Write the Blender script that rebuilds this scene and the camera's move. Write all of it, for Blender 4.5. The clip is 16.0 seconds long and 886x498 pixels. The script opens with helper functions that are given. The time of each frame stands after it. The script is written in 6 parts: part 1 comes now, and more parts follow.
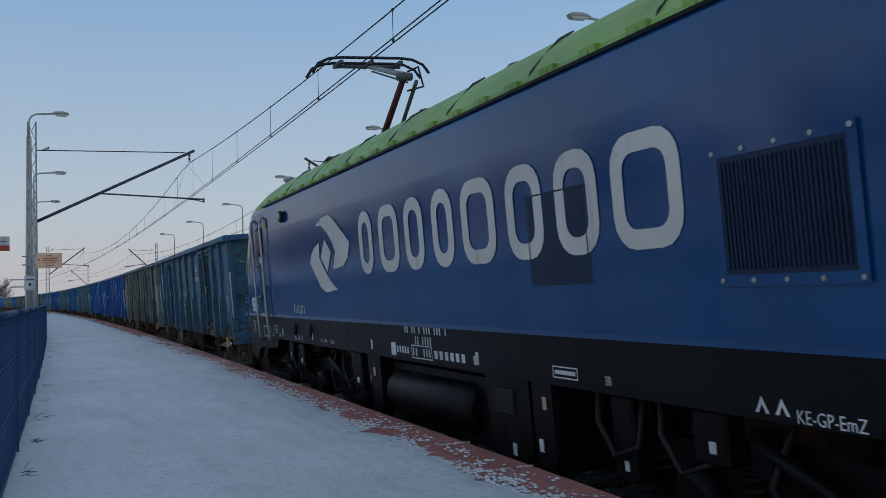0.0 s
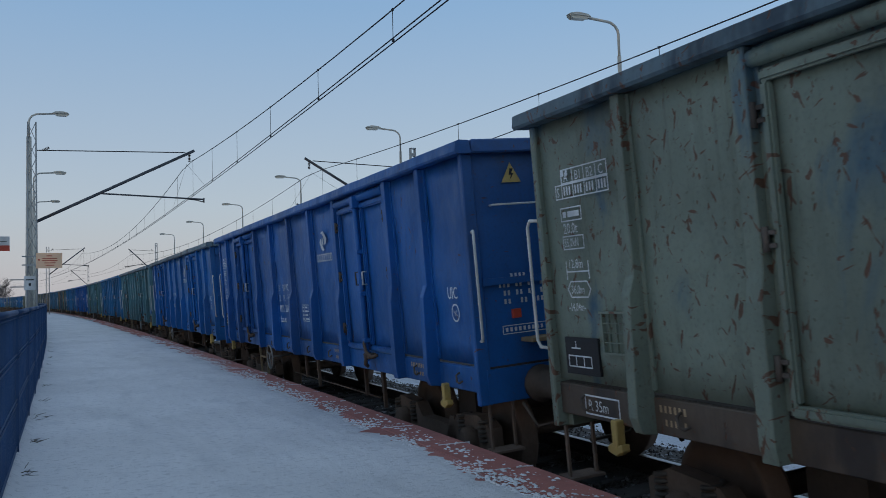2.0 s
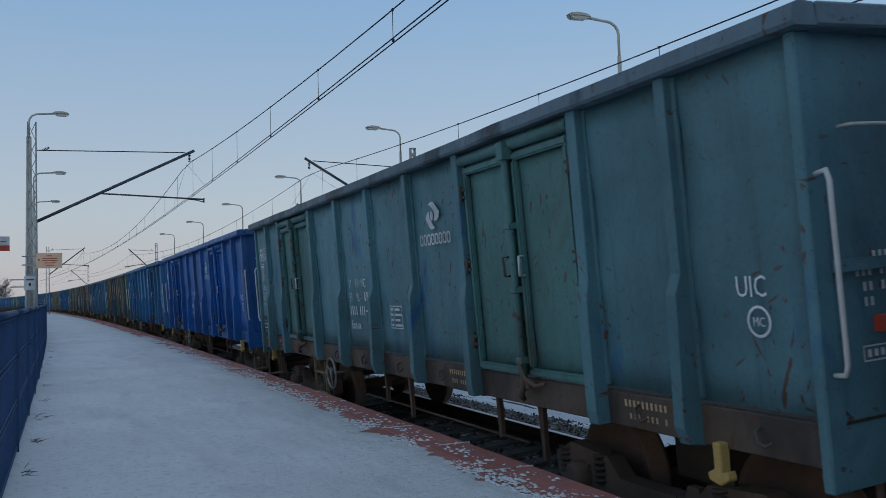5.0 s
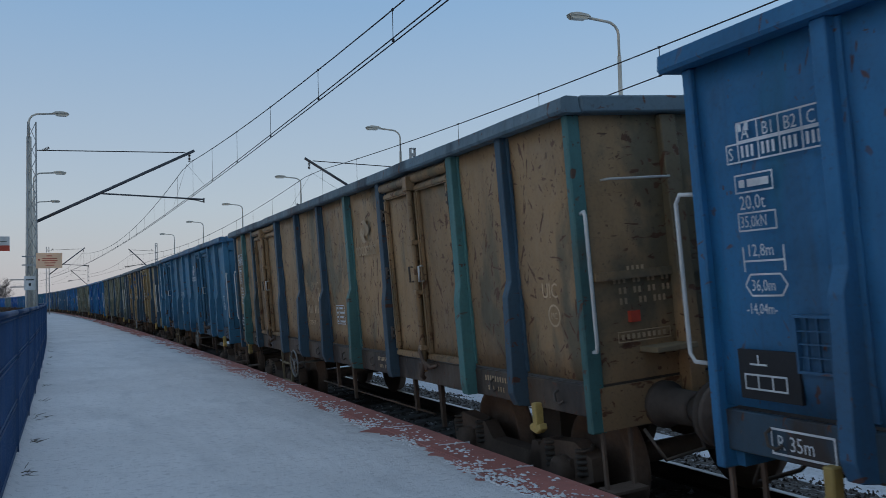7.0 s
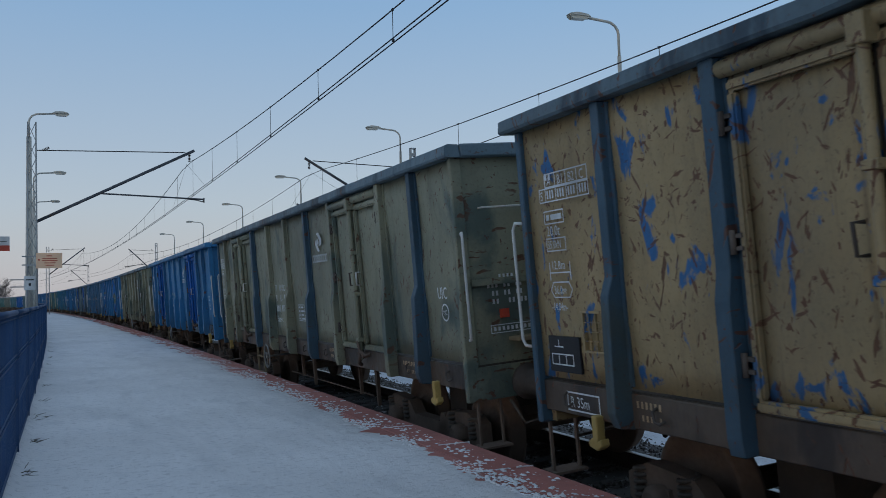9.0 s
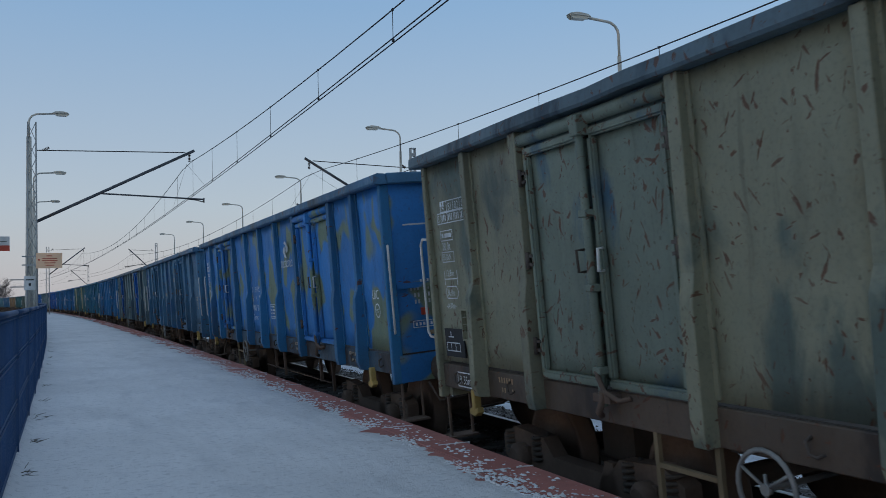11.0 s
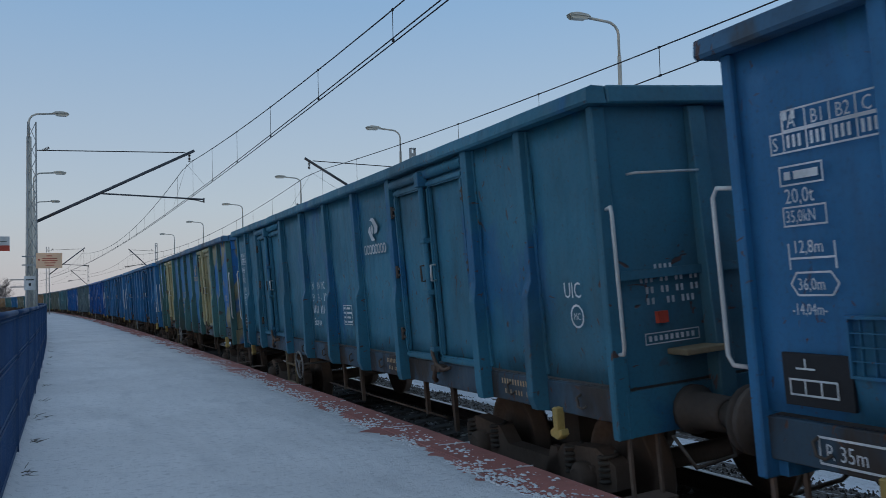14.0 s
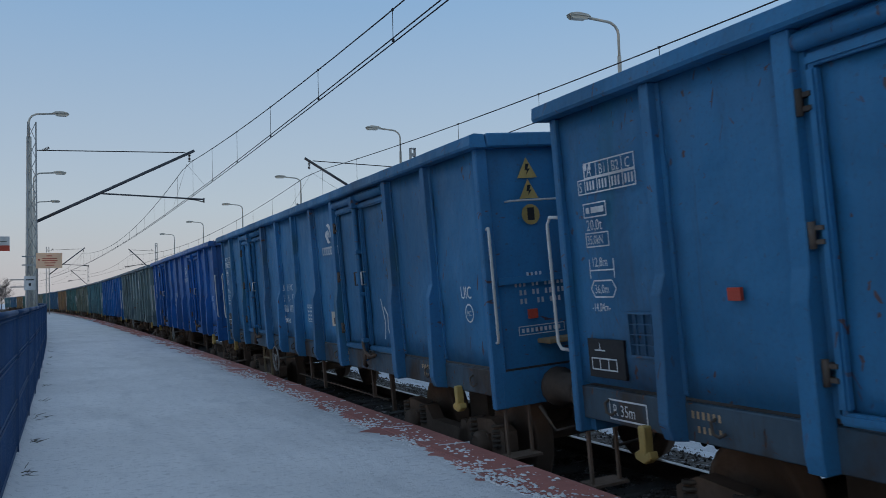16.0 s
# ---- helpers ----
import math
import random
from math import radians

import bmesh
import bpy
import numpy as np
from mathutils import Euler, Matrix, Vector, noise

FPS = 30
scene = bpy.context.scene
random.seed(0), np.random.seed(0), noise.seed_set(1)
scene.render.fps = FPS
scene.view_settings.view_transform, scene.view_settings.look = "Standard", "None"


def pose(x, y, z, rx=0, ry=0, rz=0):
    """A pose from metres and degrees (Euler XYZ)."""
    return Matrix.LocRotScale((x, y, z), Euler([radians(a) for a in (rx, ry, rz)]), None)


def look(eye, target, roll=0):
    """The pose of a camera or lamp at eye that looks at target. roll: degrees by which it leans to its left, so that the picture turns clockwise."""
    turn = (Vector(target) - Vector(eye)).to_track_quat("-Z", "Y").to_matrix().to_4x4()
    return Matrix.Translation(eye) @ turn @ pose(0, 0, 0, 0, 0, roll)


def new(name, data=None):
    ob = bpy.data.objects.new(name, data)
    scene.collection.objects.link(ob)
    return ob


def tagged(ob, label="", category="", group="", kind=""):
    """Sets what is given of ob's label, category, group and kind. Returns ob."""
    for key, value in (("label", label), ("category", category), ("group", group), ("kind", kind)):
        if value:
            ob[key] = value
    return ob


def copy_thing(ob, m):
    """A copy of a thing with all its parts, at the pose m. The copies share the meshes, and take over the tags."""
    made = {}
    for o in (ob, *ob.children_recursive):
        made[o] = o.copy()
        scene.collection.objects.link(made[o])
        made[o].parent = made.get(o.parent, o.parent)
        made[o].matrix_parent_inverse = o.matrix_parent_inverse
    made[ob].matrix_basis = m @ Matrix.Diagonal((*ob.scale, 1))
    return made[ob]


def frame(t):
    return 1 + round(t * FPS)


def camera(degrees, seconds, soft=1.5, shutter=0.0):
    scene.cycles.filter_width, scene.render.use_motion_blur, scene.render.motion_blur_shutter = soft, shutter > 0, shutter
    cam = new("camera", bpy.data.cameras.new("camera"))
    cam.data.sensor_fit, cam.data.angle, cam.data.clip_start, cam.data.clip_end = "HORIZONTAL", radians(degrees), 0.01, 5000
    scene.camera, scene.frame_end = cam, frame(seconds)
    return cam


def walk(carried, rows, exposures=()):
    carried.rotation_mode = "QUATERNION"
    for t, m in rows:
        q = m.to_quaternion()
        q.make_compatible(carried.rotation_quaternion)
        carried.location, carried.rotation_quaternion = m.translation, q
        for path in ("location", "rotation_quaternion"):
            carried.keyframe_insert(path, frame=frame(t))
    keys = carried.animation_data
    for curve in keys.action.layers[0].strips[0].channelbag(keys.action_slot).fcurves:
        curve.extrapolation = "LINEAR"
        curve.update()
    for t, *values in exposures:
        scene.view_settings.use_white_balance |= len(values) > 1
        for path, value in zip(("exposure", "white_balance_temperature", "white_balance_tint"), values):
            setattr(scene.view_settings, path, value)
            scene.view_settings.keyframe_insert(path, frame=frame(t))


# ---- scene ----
# camera
EYE = (0.0, 0.0, 1.838)
TRACK_X, CURVE, CANT = 4.856, 0.00065752, radians(4.08)
PLATFORM_Z = 0.552
HEADING, PITCH, ROLL = radians(23.363), radians(2.831), -1.494
AHEAD = Vector((math.sin(HEADING) * math.cos(PITCH), math.cos(HEADING) * math.cos(PITCH), math.sin(PITCH)))
cam = camera(54.18, 16.0, soft=0.7, shutter=0.02)
STAND = look(EYE, Vector(EYE) + AHEAD * 10, ROLL)
walk(cam, [(0.0, STAND), (16.0, STAND)], exposures=[(0.0, 0.0), (16.0, 0.0)])

# world: clear winter sky after sunset, sun below the far roofs
world = bpy.data.worlds.new("dusk_sky")
scene.world = world
world.use_nodes = True
wn, wl = world.node_tree.nodes, world.node_tree.links
sky = wn.new("ShaderNodeTexSky")
sky.sky_type, sky.sun_disc = "NISHITA", False
sky.sun_elevation, sky.sun_rotation = radians(4.0), radians(250)
sky.air_density, sky.dust_density, sky.ozone_density = 1.0, 1.5, 2.0
# high thin haze: pale lavender at the horizon, clear blue overhead
where = wn.new("ShaderNodeTexCoord")
split = wn.new("ShaderNodeSeparateXYZ")
wl.new(where.outputs["Generated"], split.inputs[0])
haze = wn.new("ShaderNodeValToRGB")
wl.new(split.outputs["Z"], haze.inputs[0])
for k, (at, colour) in enumerate(((0.0, (0.54, 0.525, 0.555)), (0.10, (0.465, 0.54, 0.64)), (0.32, (0.262, 0.43, 0.665)), (1.0, (0.325, 0.412, 0.528)))):
    stop = haze.color_ramp.elements[k] if k < 2 else haze.color_ramp.elements.new(at)
    stop.position, stop.color = at, (*colour, 1)
haze.color_ramp.elements[1].position = 0.10
clear = wn.new("ShaderNodeVectorMath")
clear.operation = "SCALE"
clear.inputs["Scale"].default_value = 0.30
wl.new(sky.outputs[0], clear.inputs[0])
veil = wn.new("ShaderNodeMix")
veil.data_type = "RGBA"
veil.inputs[0].default_value = 0.85
wl.new(clear.outputs[0], veil.inputs[6])
wl.new(haze.outputs[0], veil.inputs[7])
wl.new(veil.outputs[2], wn["Background"].inputs[0])
wn["Background"].inputs[1].default_value = 1.0
sun_data = bpy.data.lights.new("sun", "SUN")
sun_data.energy, sun_data.angle, sun_data.color = 0.12, radians(20), (1.0, 0.86, 0.72)
sun = new("sun", sun_data)
sun.matrix_world = look((0, 0, 60), (60 * math.sin(radians(70)), 60 * math.cos(radians(70)), 60 - 60 * math.tan(radians(4))))


# ---- geometry helpers ----
def part(name, bm, material, parent=None, label=""):
    me = bpy.data.meshes.new(name)
    bm.to_mesh(me)
    bm.free()
    me.materials.append(material or COAT)
    ob = new(name, me)
    ob.parent = parent
    if label:
        ob["label"] = label
    return ob


COAT = bpy.data.materials.new("wagon_coat")


def B():
    return bmesh.new()


def box(bm, x0, x1, y0, y1, z0, z1, m=None):
    vs = [bm.verts.new((x, y, z)) for x in (x0, x1) for y in (y0, y1) for z in (z0, z1)]
    if m is not None:
        for v in vs:
            v.co = m @ v.co
    for f in ((0, 1, 3, 2), (4, 6, 7, 5), (0, 4, 5, 1), (2, 3, 7, 6), (0, 2, 6, 4), (1, 5, 7, 3)):
        bm.faces.new([vs[i] for i in f])
    return bm


def bevel(bm, w=0.008, seg=1):
    bmesh.ops.bevel(bm, geom=list(bm.edges), offset=w, segments=seg, affect="EDGES", clamp_overlap=True)
    return bm


def prism(bm, pts, axis, a, b):
    """Polygon pts in the two other axes (in x, y, z order), drawn out along axis from a to b."""
    def put(u, v, w):
        c = [u, v]
        c.insert(axis, w)
        return bm.verts.new(c)
    lo = [put(u, v, a) for u, v in pts]
    hi = [put(u, v, b) for u, v in pts]
    n = len(pts)
    faces = [bm.faces.new(lo), bm.faces.new(hi)]
    for i in range(n):
        faces.append(bm.faces.new((lo[i], lo[(i + 1) % n], hi[(i + 1) % n], hi[i])))
    bmesh.ops.recalc_face_normals(bm, faces=faces)
    return bm


def tube(bm, p, q, r, n=8, r2=None, caps=True):
    p, q = Vector(p), Vector(q)
    d = (q - p).normalized()
    u = d.orthogonal().normalized()
    w = d.cross(u)
    r2 = r if r2 is None else r2
    a = [bm.verts.new(p + (u * math.cos(k * math.tau / n) + w * math.sin(k * math.tau / n)) * r) for k in range(n)]
    b = [bm.verts.new(q + (u * math.cos(k * math.tau / n) + w * math.sin(k * math.tau / n)) * r2) for k in range(n)]
    for k in range(n):
        f = bm.faces.new((a[k], a[(k + 1) % n], b[(k + 1) % n], b[k]))
        f.smooth = True
    if caps:
        bm.faces.new(a[::-1])
        bm.faces.new(b)
    return bm


def pipe(bm, pts, r, n=6):
    """A bent tube through pts."""
    pts = [Vector(p) for p in pts]
    rings, u = [], None
    for i, p in enumerate(pts):
        d = (pts[min(i + 1, len(pts) - 1)] - pts[max(i - 1, 0)]).normalized()
        u = d.orthogonal().normalized() if u is None else (u - d * u.dot(d)).normalized()
        w = d.cross(u)
        rings.append([bm.verts.new(p + (u * math.cos(k * math.tau / n) + w * math.sin(k * math.tau / n)) * r) for k in range(n)])
    for a, b in zip(rings, rings[1:]):
        for k in range(n):
            bm.faces.new((a[k], a[(k + 1) % n], b[(k + 1) % n], b[k])).smooth = True
    bm.faces.new(rings[0][::-1])
    bm.faces.new(rings[-1])
    return bm


def ring(bm, c, axis, r, thick, n=20, m=6):
    """A torus round c whose axle lies along axis."""
    d = Vector(axis).normalized()
    u = d.orthogonal().normalized()
    w = d.cross(u)
    rows = []
    for k in range(n):
        o = u * math.cos(k * math.tau / n) + w * math.sin(k * math.tau / n)
        rows.append([bm.verts.new(Vector(c) + o * (r + thick * math.cos(j * math.tau / m)) + d * thick * math.sin(j * math.tau / m)) for j in range(m)])
    for k in range(n):
        for j in range(m):
            bm.faces.new((rows[k][j], rows[(k + 1) % n][j], rows[(k + 1) % n][(j + 1) % m], rows[k][(j + 1) % m])).smooth = True
    return bm


def lathe(bm, profile, c, axis, n=20):
    """profile: (distance along the axis, radius) pairs, turned round the axis through c."""
    d = Vector(axis).normalized()
    u = d.orthogonal().normalized()
    w = d.cross(u)
    rows = [[bm.verts.new(Vector(c) + d * a + (u * math.cos(k * math.tau / n) + w * math.sin(k * math.tau / n)) * r) for k in range(n)] for a, r in profile]
    for a, b in zip(rows, rows[1:]):
        for k in range(n):
            bm.faces.new((a[k], a[(k + 1) % n], b[(k + 1) % n], b[k])).smooth = True
    bm.faces.new(rows[0][::-1])
    bm.faces.new(rows[-1])
    return bm


def centre(s):
    return TRACK_X - 0.5 * CURVE * s * s


def on_track(s, cant=True):
    """The pose of a thing that stands on the train's track at s metres along it."""
    return Matrix.Translation((centre(s), s, 0)) @ Matrix.Rotation(CURVE * s, 4, "Z") @ Matrix.Rotation(-CANT if cant else 0, 4, "Y")


def beside(s, lateral, z):
    """A point at a level height z, lateral metres to the right of the track's axis."""
    a = CURVE * s
    return Vector((centre(s) + lateral * math.cos(a), s + lateral * math.sin(a), z))


def ribbon(bm, profile, stations, cant=False):
    """A strip whose section, (lateral, z) pairs, runs along the track."""
    rows = []
    for s in stations:
        m = on_track(s, cant)
        rows.append([bm.verts.new(m @ Vector((l, 0, z))) for l, z in profile])
    for a, b in zip(rows, rows[1:]):
        for i in range(len(profile) - 1):
            bm.faces.new((a[i], a[i + 1], b[i + 1], b[i]))
    return rows


def helix(bm, c, r, thick, turns, pitch):
    """A coil spring standing on c."""
    n = turns * 9
    return pipe(bm, [(c[0] + r * math.cos(k * math.tau / 9), c[1] + r * math.sin(k * math.tau / 9), c[2] + pitch * k / 9) for k in range(n + 1)], thick, 5)


# ---- materials ----
def nodes_of(name):
    m = bpy.data.materials.new(name)
    m.use_nodes = True
    t = m.node_tree
    return m, t.nodes, t.links, t.nodes["Principled BSDF"]


def noise_node(n, l, vec, scale, detail=4, rough=0.55, distortion=0.0):
    k = n.new("ShaderNodeTexNoise")
    k.inputs["Scale"].default_value, k.inputs["Detail"].default_value = scale, detail
    k.inputs["Roughness"].default_value, k.inputs["Distortion"].default_value = rough, distortion
    l.new(vec, k.inputs["Vector"])
    return k.outputs["Fac"]


def ramp(n, l, fac, lo, hi):
    k = n.new("ShaderNodeMapRange")
    k.interpolation_type = "SMOOTHSTEP"
    k.inputs["From Min"].default_value, k.inputs["From Max"].default_value = lo, hi
    l.new(fac, k.inputs["Value"])
    return k.outputs["Result"]


def mixed(n, l, fac, a, b, blend="MIX"):
    k = n.new("ShaderNodeMix")
    k.data_type, k.blend_type = "RGBA", blend
    for sock, v in ((k.inputs[0], fac), (k.inputs[6], a), (k.inputs[7], b)):
        if isinstance(v, (int, float)):
            sock.default_value = v
        elif isinstance(v, tuple):
            sock.default_value = (*v, 1)
        else:
            l.new(v, sock)
    return k.outputs[2]


def times(n, l, a, v):
    k = n.new("ShaderNodeMath")
    k.operation = "MULTIPLY"
    l.new(a, k.inputs[0])
    if isinstance(v, (int, float)):
        k.inputs[1].default_value = v
    else:
        l.new(v, k.inputs[1])
    return k.outputs[0]


def coords(n, l, offset=(0, 0, 0), scale=(1, 1, 1)):
    c = n.new("ShaderNodeTexCoord")
    m = n.new("ShaderNodeMapping")
    m.inputs["Location"].default_value, m.inputs["Scale"].default_value = offset, scale
    l.new(c.outputs["Object"], m.inputs["Vector"])
    return m.outputs[0]


def slanted(n, l, offset, scale, turn):
    """Object coordinates turned in the plane of a wagon's side, then stretched."""
    c = n.new("ShaderNodeTexCoord")
    m = n.new("ShaderNodeMapping")
    m.vector_type = "TEXTURE"
    m.inputs["Location"].default_value = offset
    m.inputs["Rotation"].default_value = (turn, 0, 0)
    m.inputs["Scale"].default_value = tuple(1 / k for k in scale)
    l.new(c.outputs["Object"], m.inputs["Vector"])
    return m.outputs[0]


def bump(n, l, bsdf, height, strength, distance):
    k = n.new("ShaderNodeBump")
    k.inputs["Strength"].default_value, k.inputs["Distance"].default_value = strength, distance
    l.new(height, k.inputs["Height"])
    l.new(k.outputs[0], bsdf.inputs["Normal"])


def plain(name, colour, rough=0.6, metal=0.0, vary=0.25, grain=8.0, relief=0.15):
    """A worn single-colour surface: broad stains, fine grain and relief."""
    m, n, l, b = nodes_of(name)
    v = coords(n, l)
    big, fine = noise_node(n, l, v, grain * 0.15, 5), noise_node(n, l, v, grain * 4, 6)
    dark = tuple(c * (1 - vary) for c in colour)
    light = tuple(min(1, c * (1 + vary)) for c in colour)
    c1 = mixed(n, l, ramp(n, l, big, 0.3, 0.7), dark, light)
    c2 = mixed(n, l, times(n, l, ramp(n, l, fine, 0.35, 0.75), 0.35), c1, dark)
    l.new(c2, b.inputs["Base Color"])
    b.inputs["Roughness"].default_value, b.inputs["Metallic"].default_value = rough, metal
    b.inputs["Specular IOR Level"].default_value = 0.35
    bump(n, l, b, fine, relief, 0.01)
    return m


def paint(name, base, second=None, patch=0.0, rust=0.3, seed=0, rough=0.5, flakes=False, blobs=False):
    """Old wagon paint: faded clouds, patches of an earlier coat, slanting scars of rust from loading, soot."""
    base = tuple(c * 1.42 for c in base)
    m, n, l, b = nodes_of(name)
    off = (seed * 7.3, seed * 3.1, seed * 5.7)
    v = coords(n, l, off)
    tall = coords(n, l, off, (1.4, 2.4, 0.45))
    fade = noise_node(n, l, v, 0.55, 3)
    streak = noise_node(n, l, tall, 1.6, 6, 0.6)
    fine = noise_node(n, l, v, 38, 4)
    col = mixed(n, l, ramp(n, l, fade, 0.3, 0.72), tuple(c * 0.80 for c in base), tuple(min(1, c * 1.20) for c in base))
    if second:
        edge = 0.62 - 0.22 * patch
        if blobs:
            cloud = noise_node(n, l, coords(n, l, (off[0] + 9, off[1] + 4, off[2]), (1, 1.5, 0.9)), 1.9, 1, 0.4, 0.6)
            width = 0.09
        else:
            cloud = noise_node(n, l, coords(n, l, (off[0] + 9, off[1] + 4, off[2]), (1, 1.6, 0.8)), 3.4 if flakes else 0.9, 7, 0.55, 0.5)
            width = 0.04 if flakes else 0.12
        col = mixed(n, l, ramp(n, l, cloud, edge, edge + width), col, second)
    col = mixed(n, l, times(n, l, ramp(n, l, streak, 0.50, 0.78), 0.30), col, (0.05, 0.048, 0.045))
    runs = noise_node(n, l, coords(n, l, off, (2.0, 8.0, 0.30)), 1.7, 5, 0.65)
    col = mixed(n, l, times(n, l, ramp(n, l, runs, 0.56, 0.74), 0.22 + 0.12 * rust), col, (0.05, 0.042, 0.036))
    pale = noise_node(n, l, coords(n, l, (off[0], off[1] + 3, off[2] + 8), (1.2, 2.0, 0.9)), 1.8, 6, 0.6)
    col = mixed(n, l, times(n, l, ramp(n, l, pale, 0.56, 0.76), 0.22), col, tuple(min(1, c * 1.4 + 0.05) for c in base))
    soot = noise_node(n, l, coords(n, l, off, (0.5, 0.5, 0.30)), 1.1, 4)
    col = mixed(n, l, times(n, l, ramp(n, l, soot, 0.48, 0.78), 0.42), col, (0.07, 0.064, 0.055))
    where = noise_node(n, l, v, 0.9, 2)
    patchy = ramp(n, l, where, 0.52 - 0.34 * rust, 0.62 - 0.30 * rust)
    rusty = mixed(n, l, fine, (0.045, 0.022, 0.014), (0.18, 0.070, 0.036))
    # scars at three slants, long and thin
    scars = None
    for turn, sc, lift in ((0.30, (2.0, 9.0, 2.3), 0.0), (-0.55, (2.0, 10.0, 2.6), 0.01), (1.15, (2.0, 10.0, 2.2), 0.03), (-1.3, (2.0, 9.0, 2.4), 0.04)):
        scar = noise_node(n, l, slanted(n, l, (off[0] + turn * 5, off[1], off[2]), sc, turn), 2.0, 3, 0.5, 0.3)
        lo = 0.700 - 0.070 * rust + lift
        cut = times(n, l, ramp(n, l, scar, lo, lo + 0.03), patchy)
        col = mixed(n, l, times(n, l, cut, 0.85), col, rusty)
        scars = cut if scars is None else scars
    chip = noise_node(n, l, coords(n, l, off, (3.0, 3.4, 2.6)), 4.5, 5, 0.55, 0.4)
    lo = 0.70 - 0.085 * rust
    col = mixed(n, l, times(n, l, times(n, l, ramp(n, l, chip, lo, lo + 0.02), patchy), 0.85), col, rusty)
    speck = noise_node(n, l, v, 22, 3, 0.5)
    col = mixed(n, l, times(n, l, ramp(n, l, speck, 0.66, 0.72), 0.25 + 0.3 * rust), col, (0.07, 0.045, 0.03))
    col = mixed(n, l, times(n, l, ramp(n, l, fine, 0.45, 0.8), 0.22), col, (0.04, 0.04, 0.04))
    l.new(col, b.inputs["Base Color"])
    b.inputs["Specular IOR Level"].default_value = 0.32
    r = n.new("ShaderNodeMapRange")
    r.inputs["To Min"].default_value, r.inputs["To Max"].default_value = rough - 0.14, rough + 0.22
    l.new(streak, r.inputs["Value"])
    l.new(r.outputs[0], b.inputs["Roughness"])
    dent = noise_node(n, l, v, 2.3, 3, 0.45)
    both = n.new("ShaderNodeMath")
    both.operation = "SUBTRACT"
    l.new(times(n, l, dent, 1.2), both.inputs[0])
    l.new(times(n, l, scars, 0.10), both.inputs[1])
    bump(n, l, b, both.outputs[0], 0.75, 0.06)
    return m


WHEEL_GREY = plain("scuffed_grey_paint", (0.24, 0.24, 0.23), 0.6, 0, 0.35, 12)
IRON = plain("grimy_underframe_iron", (0.095, 0.078, 0.066), 0.75, 0.2, 0.45, 6)
RUST_IRON = plain("brown_brake_dust_iron", (0.150, 0.105, 0.080), 0.85, 0.1, 0.4, 7)
TREAD = plain("polished_wheel_steel", (0.35, 0.34, 0.33), 0.35, 1.0, 0.2, 10)
WHITE_PAINT = plain("dull_white_paint", (0.62, 0.62, 0.60), 0.6, 0, 0.25, 12)
MARK = plain("worn_white_lettering", (0.60, 0.63, 0.64), 0.6, 0, 0.3, 14)
MARK_OLD = plain("faded_orange_lettering", (0.50, 0.36, 0.22), 0.6, 0, 0.3, 14)
YELLOW = plain("scuffed_yellow_paint", (0.46, 0.33, 0.11), 0.6, 0, 0.3, 12)
RED = plain("dull_red_reflector", (0.50, 0.07, 0.04), 0.4, 0, 0.2, 12)
BLACK_PLATE = plain("black_marking_field", (0.018, 0.018, 0.02), 0.6, 0, 0.3, 10)
GALV = plain("galvanised_steel", (0.36, 0.36, 0.35), 0.5, 0.5, 0.2, 8)
WIRE = plain("dark_copper_wire", (0.03, 0.03, 0.035), 0.6, 0.3, 0.2, 8)
PORCELAIN = plain("brown_glazed_insulator", (0.05, 0.025, 0.018), 0.25, 0, 0.2, 8)
RUBBER = plain("black_rubber_hose", (0.015, 0.015, 0.016), 0.7, 0, 0.3, 8)
CONCRETE = plain("weathered_concrete", (0.34, 0.33, 0.31), 0.85, 0, 0.25, 6, 0.3)


def snow_material(name, tone=(0.775, 0.77, 0.78), dirty=0.45):
    m, n, l, b = nodes_of(name)
    v = coords(n, l)
    along = coords(n, l, (0, 0, 0), (1.0, 0.35, 1.0))
    broad, mid, fine = noise_node(n, l, v, 0.5, 4), noise_node(n, l, along, 2.4, 5), noise_node(n, l, v, 60, 5)
    col = mixed(n, l, ramp(n, l, broad, 0.3, 0.7), tuple(c * 0.86 for c in tone), tone)
    col = mixed(n, l, times(n, l, ramp(n, l, mid, 0.5, 0.75), dirty), col, (0.45, 0.46, 0.48))
    col = mixed(n, l, times(n, l, ramp(n, l, noise_node(n, l, v, 16, 6, 0.65), 0.52, 0.66), dirty * 0.9), col, (0.36, 0.36, 0.38))
    grit = noise_node(n, l, v, 110, 3)
    col = mixed(n, l, times(n, l, ramp(n, l, grit, 0.60, 0.68), dirty), col, (0.30, 0.30, 0.32))
    tread = noise_node(n, l, v, 5.5, 3, 0.5, 0.8)
    col = mixed(n, l, times(n, l, ramp(n, l, tread, 0.56, 0.66), dirty * 0.5), col, (0.52, 0.54, 0.58))
    l.new(col, b.inputs["Base Color"])
    b.inputs["Roughness"].default_value = 0.75
    both = n.new("ShaderNodeMath")
    both.operation = "ADD"
    l.new(times(n, l, mid, 1.5), both.inputs[0])
    l.new(times(n, l, fine, 0.25), both.inputs[1])
    bump(n, l, b, both.outputs[0], 0.8, 0.04)
    return m


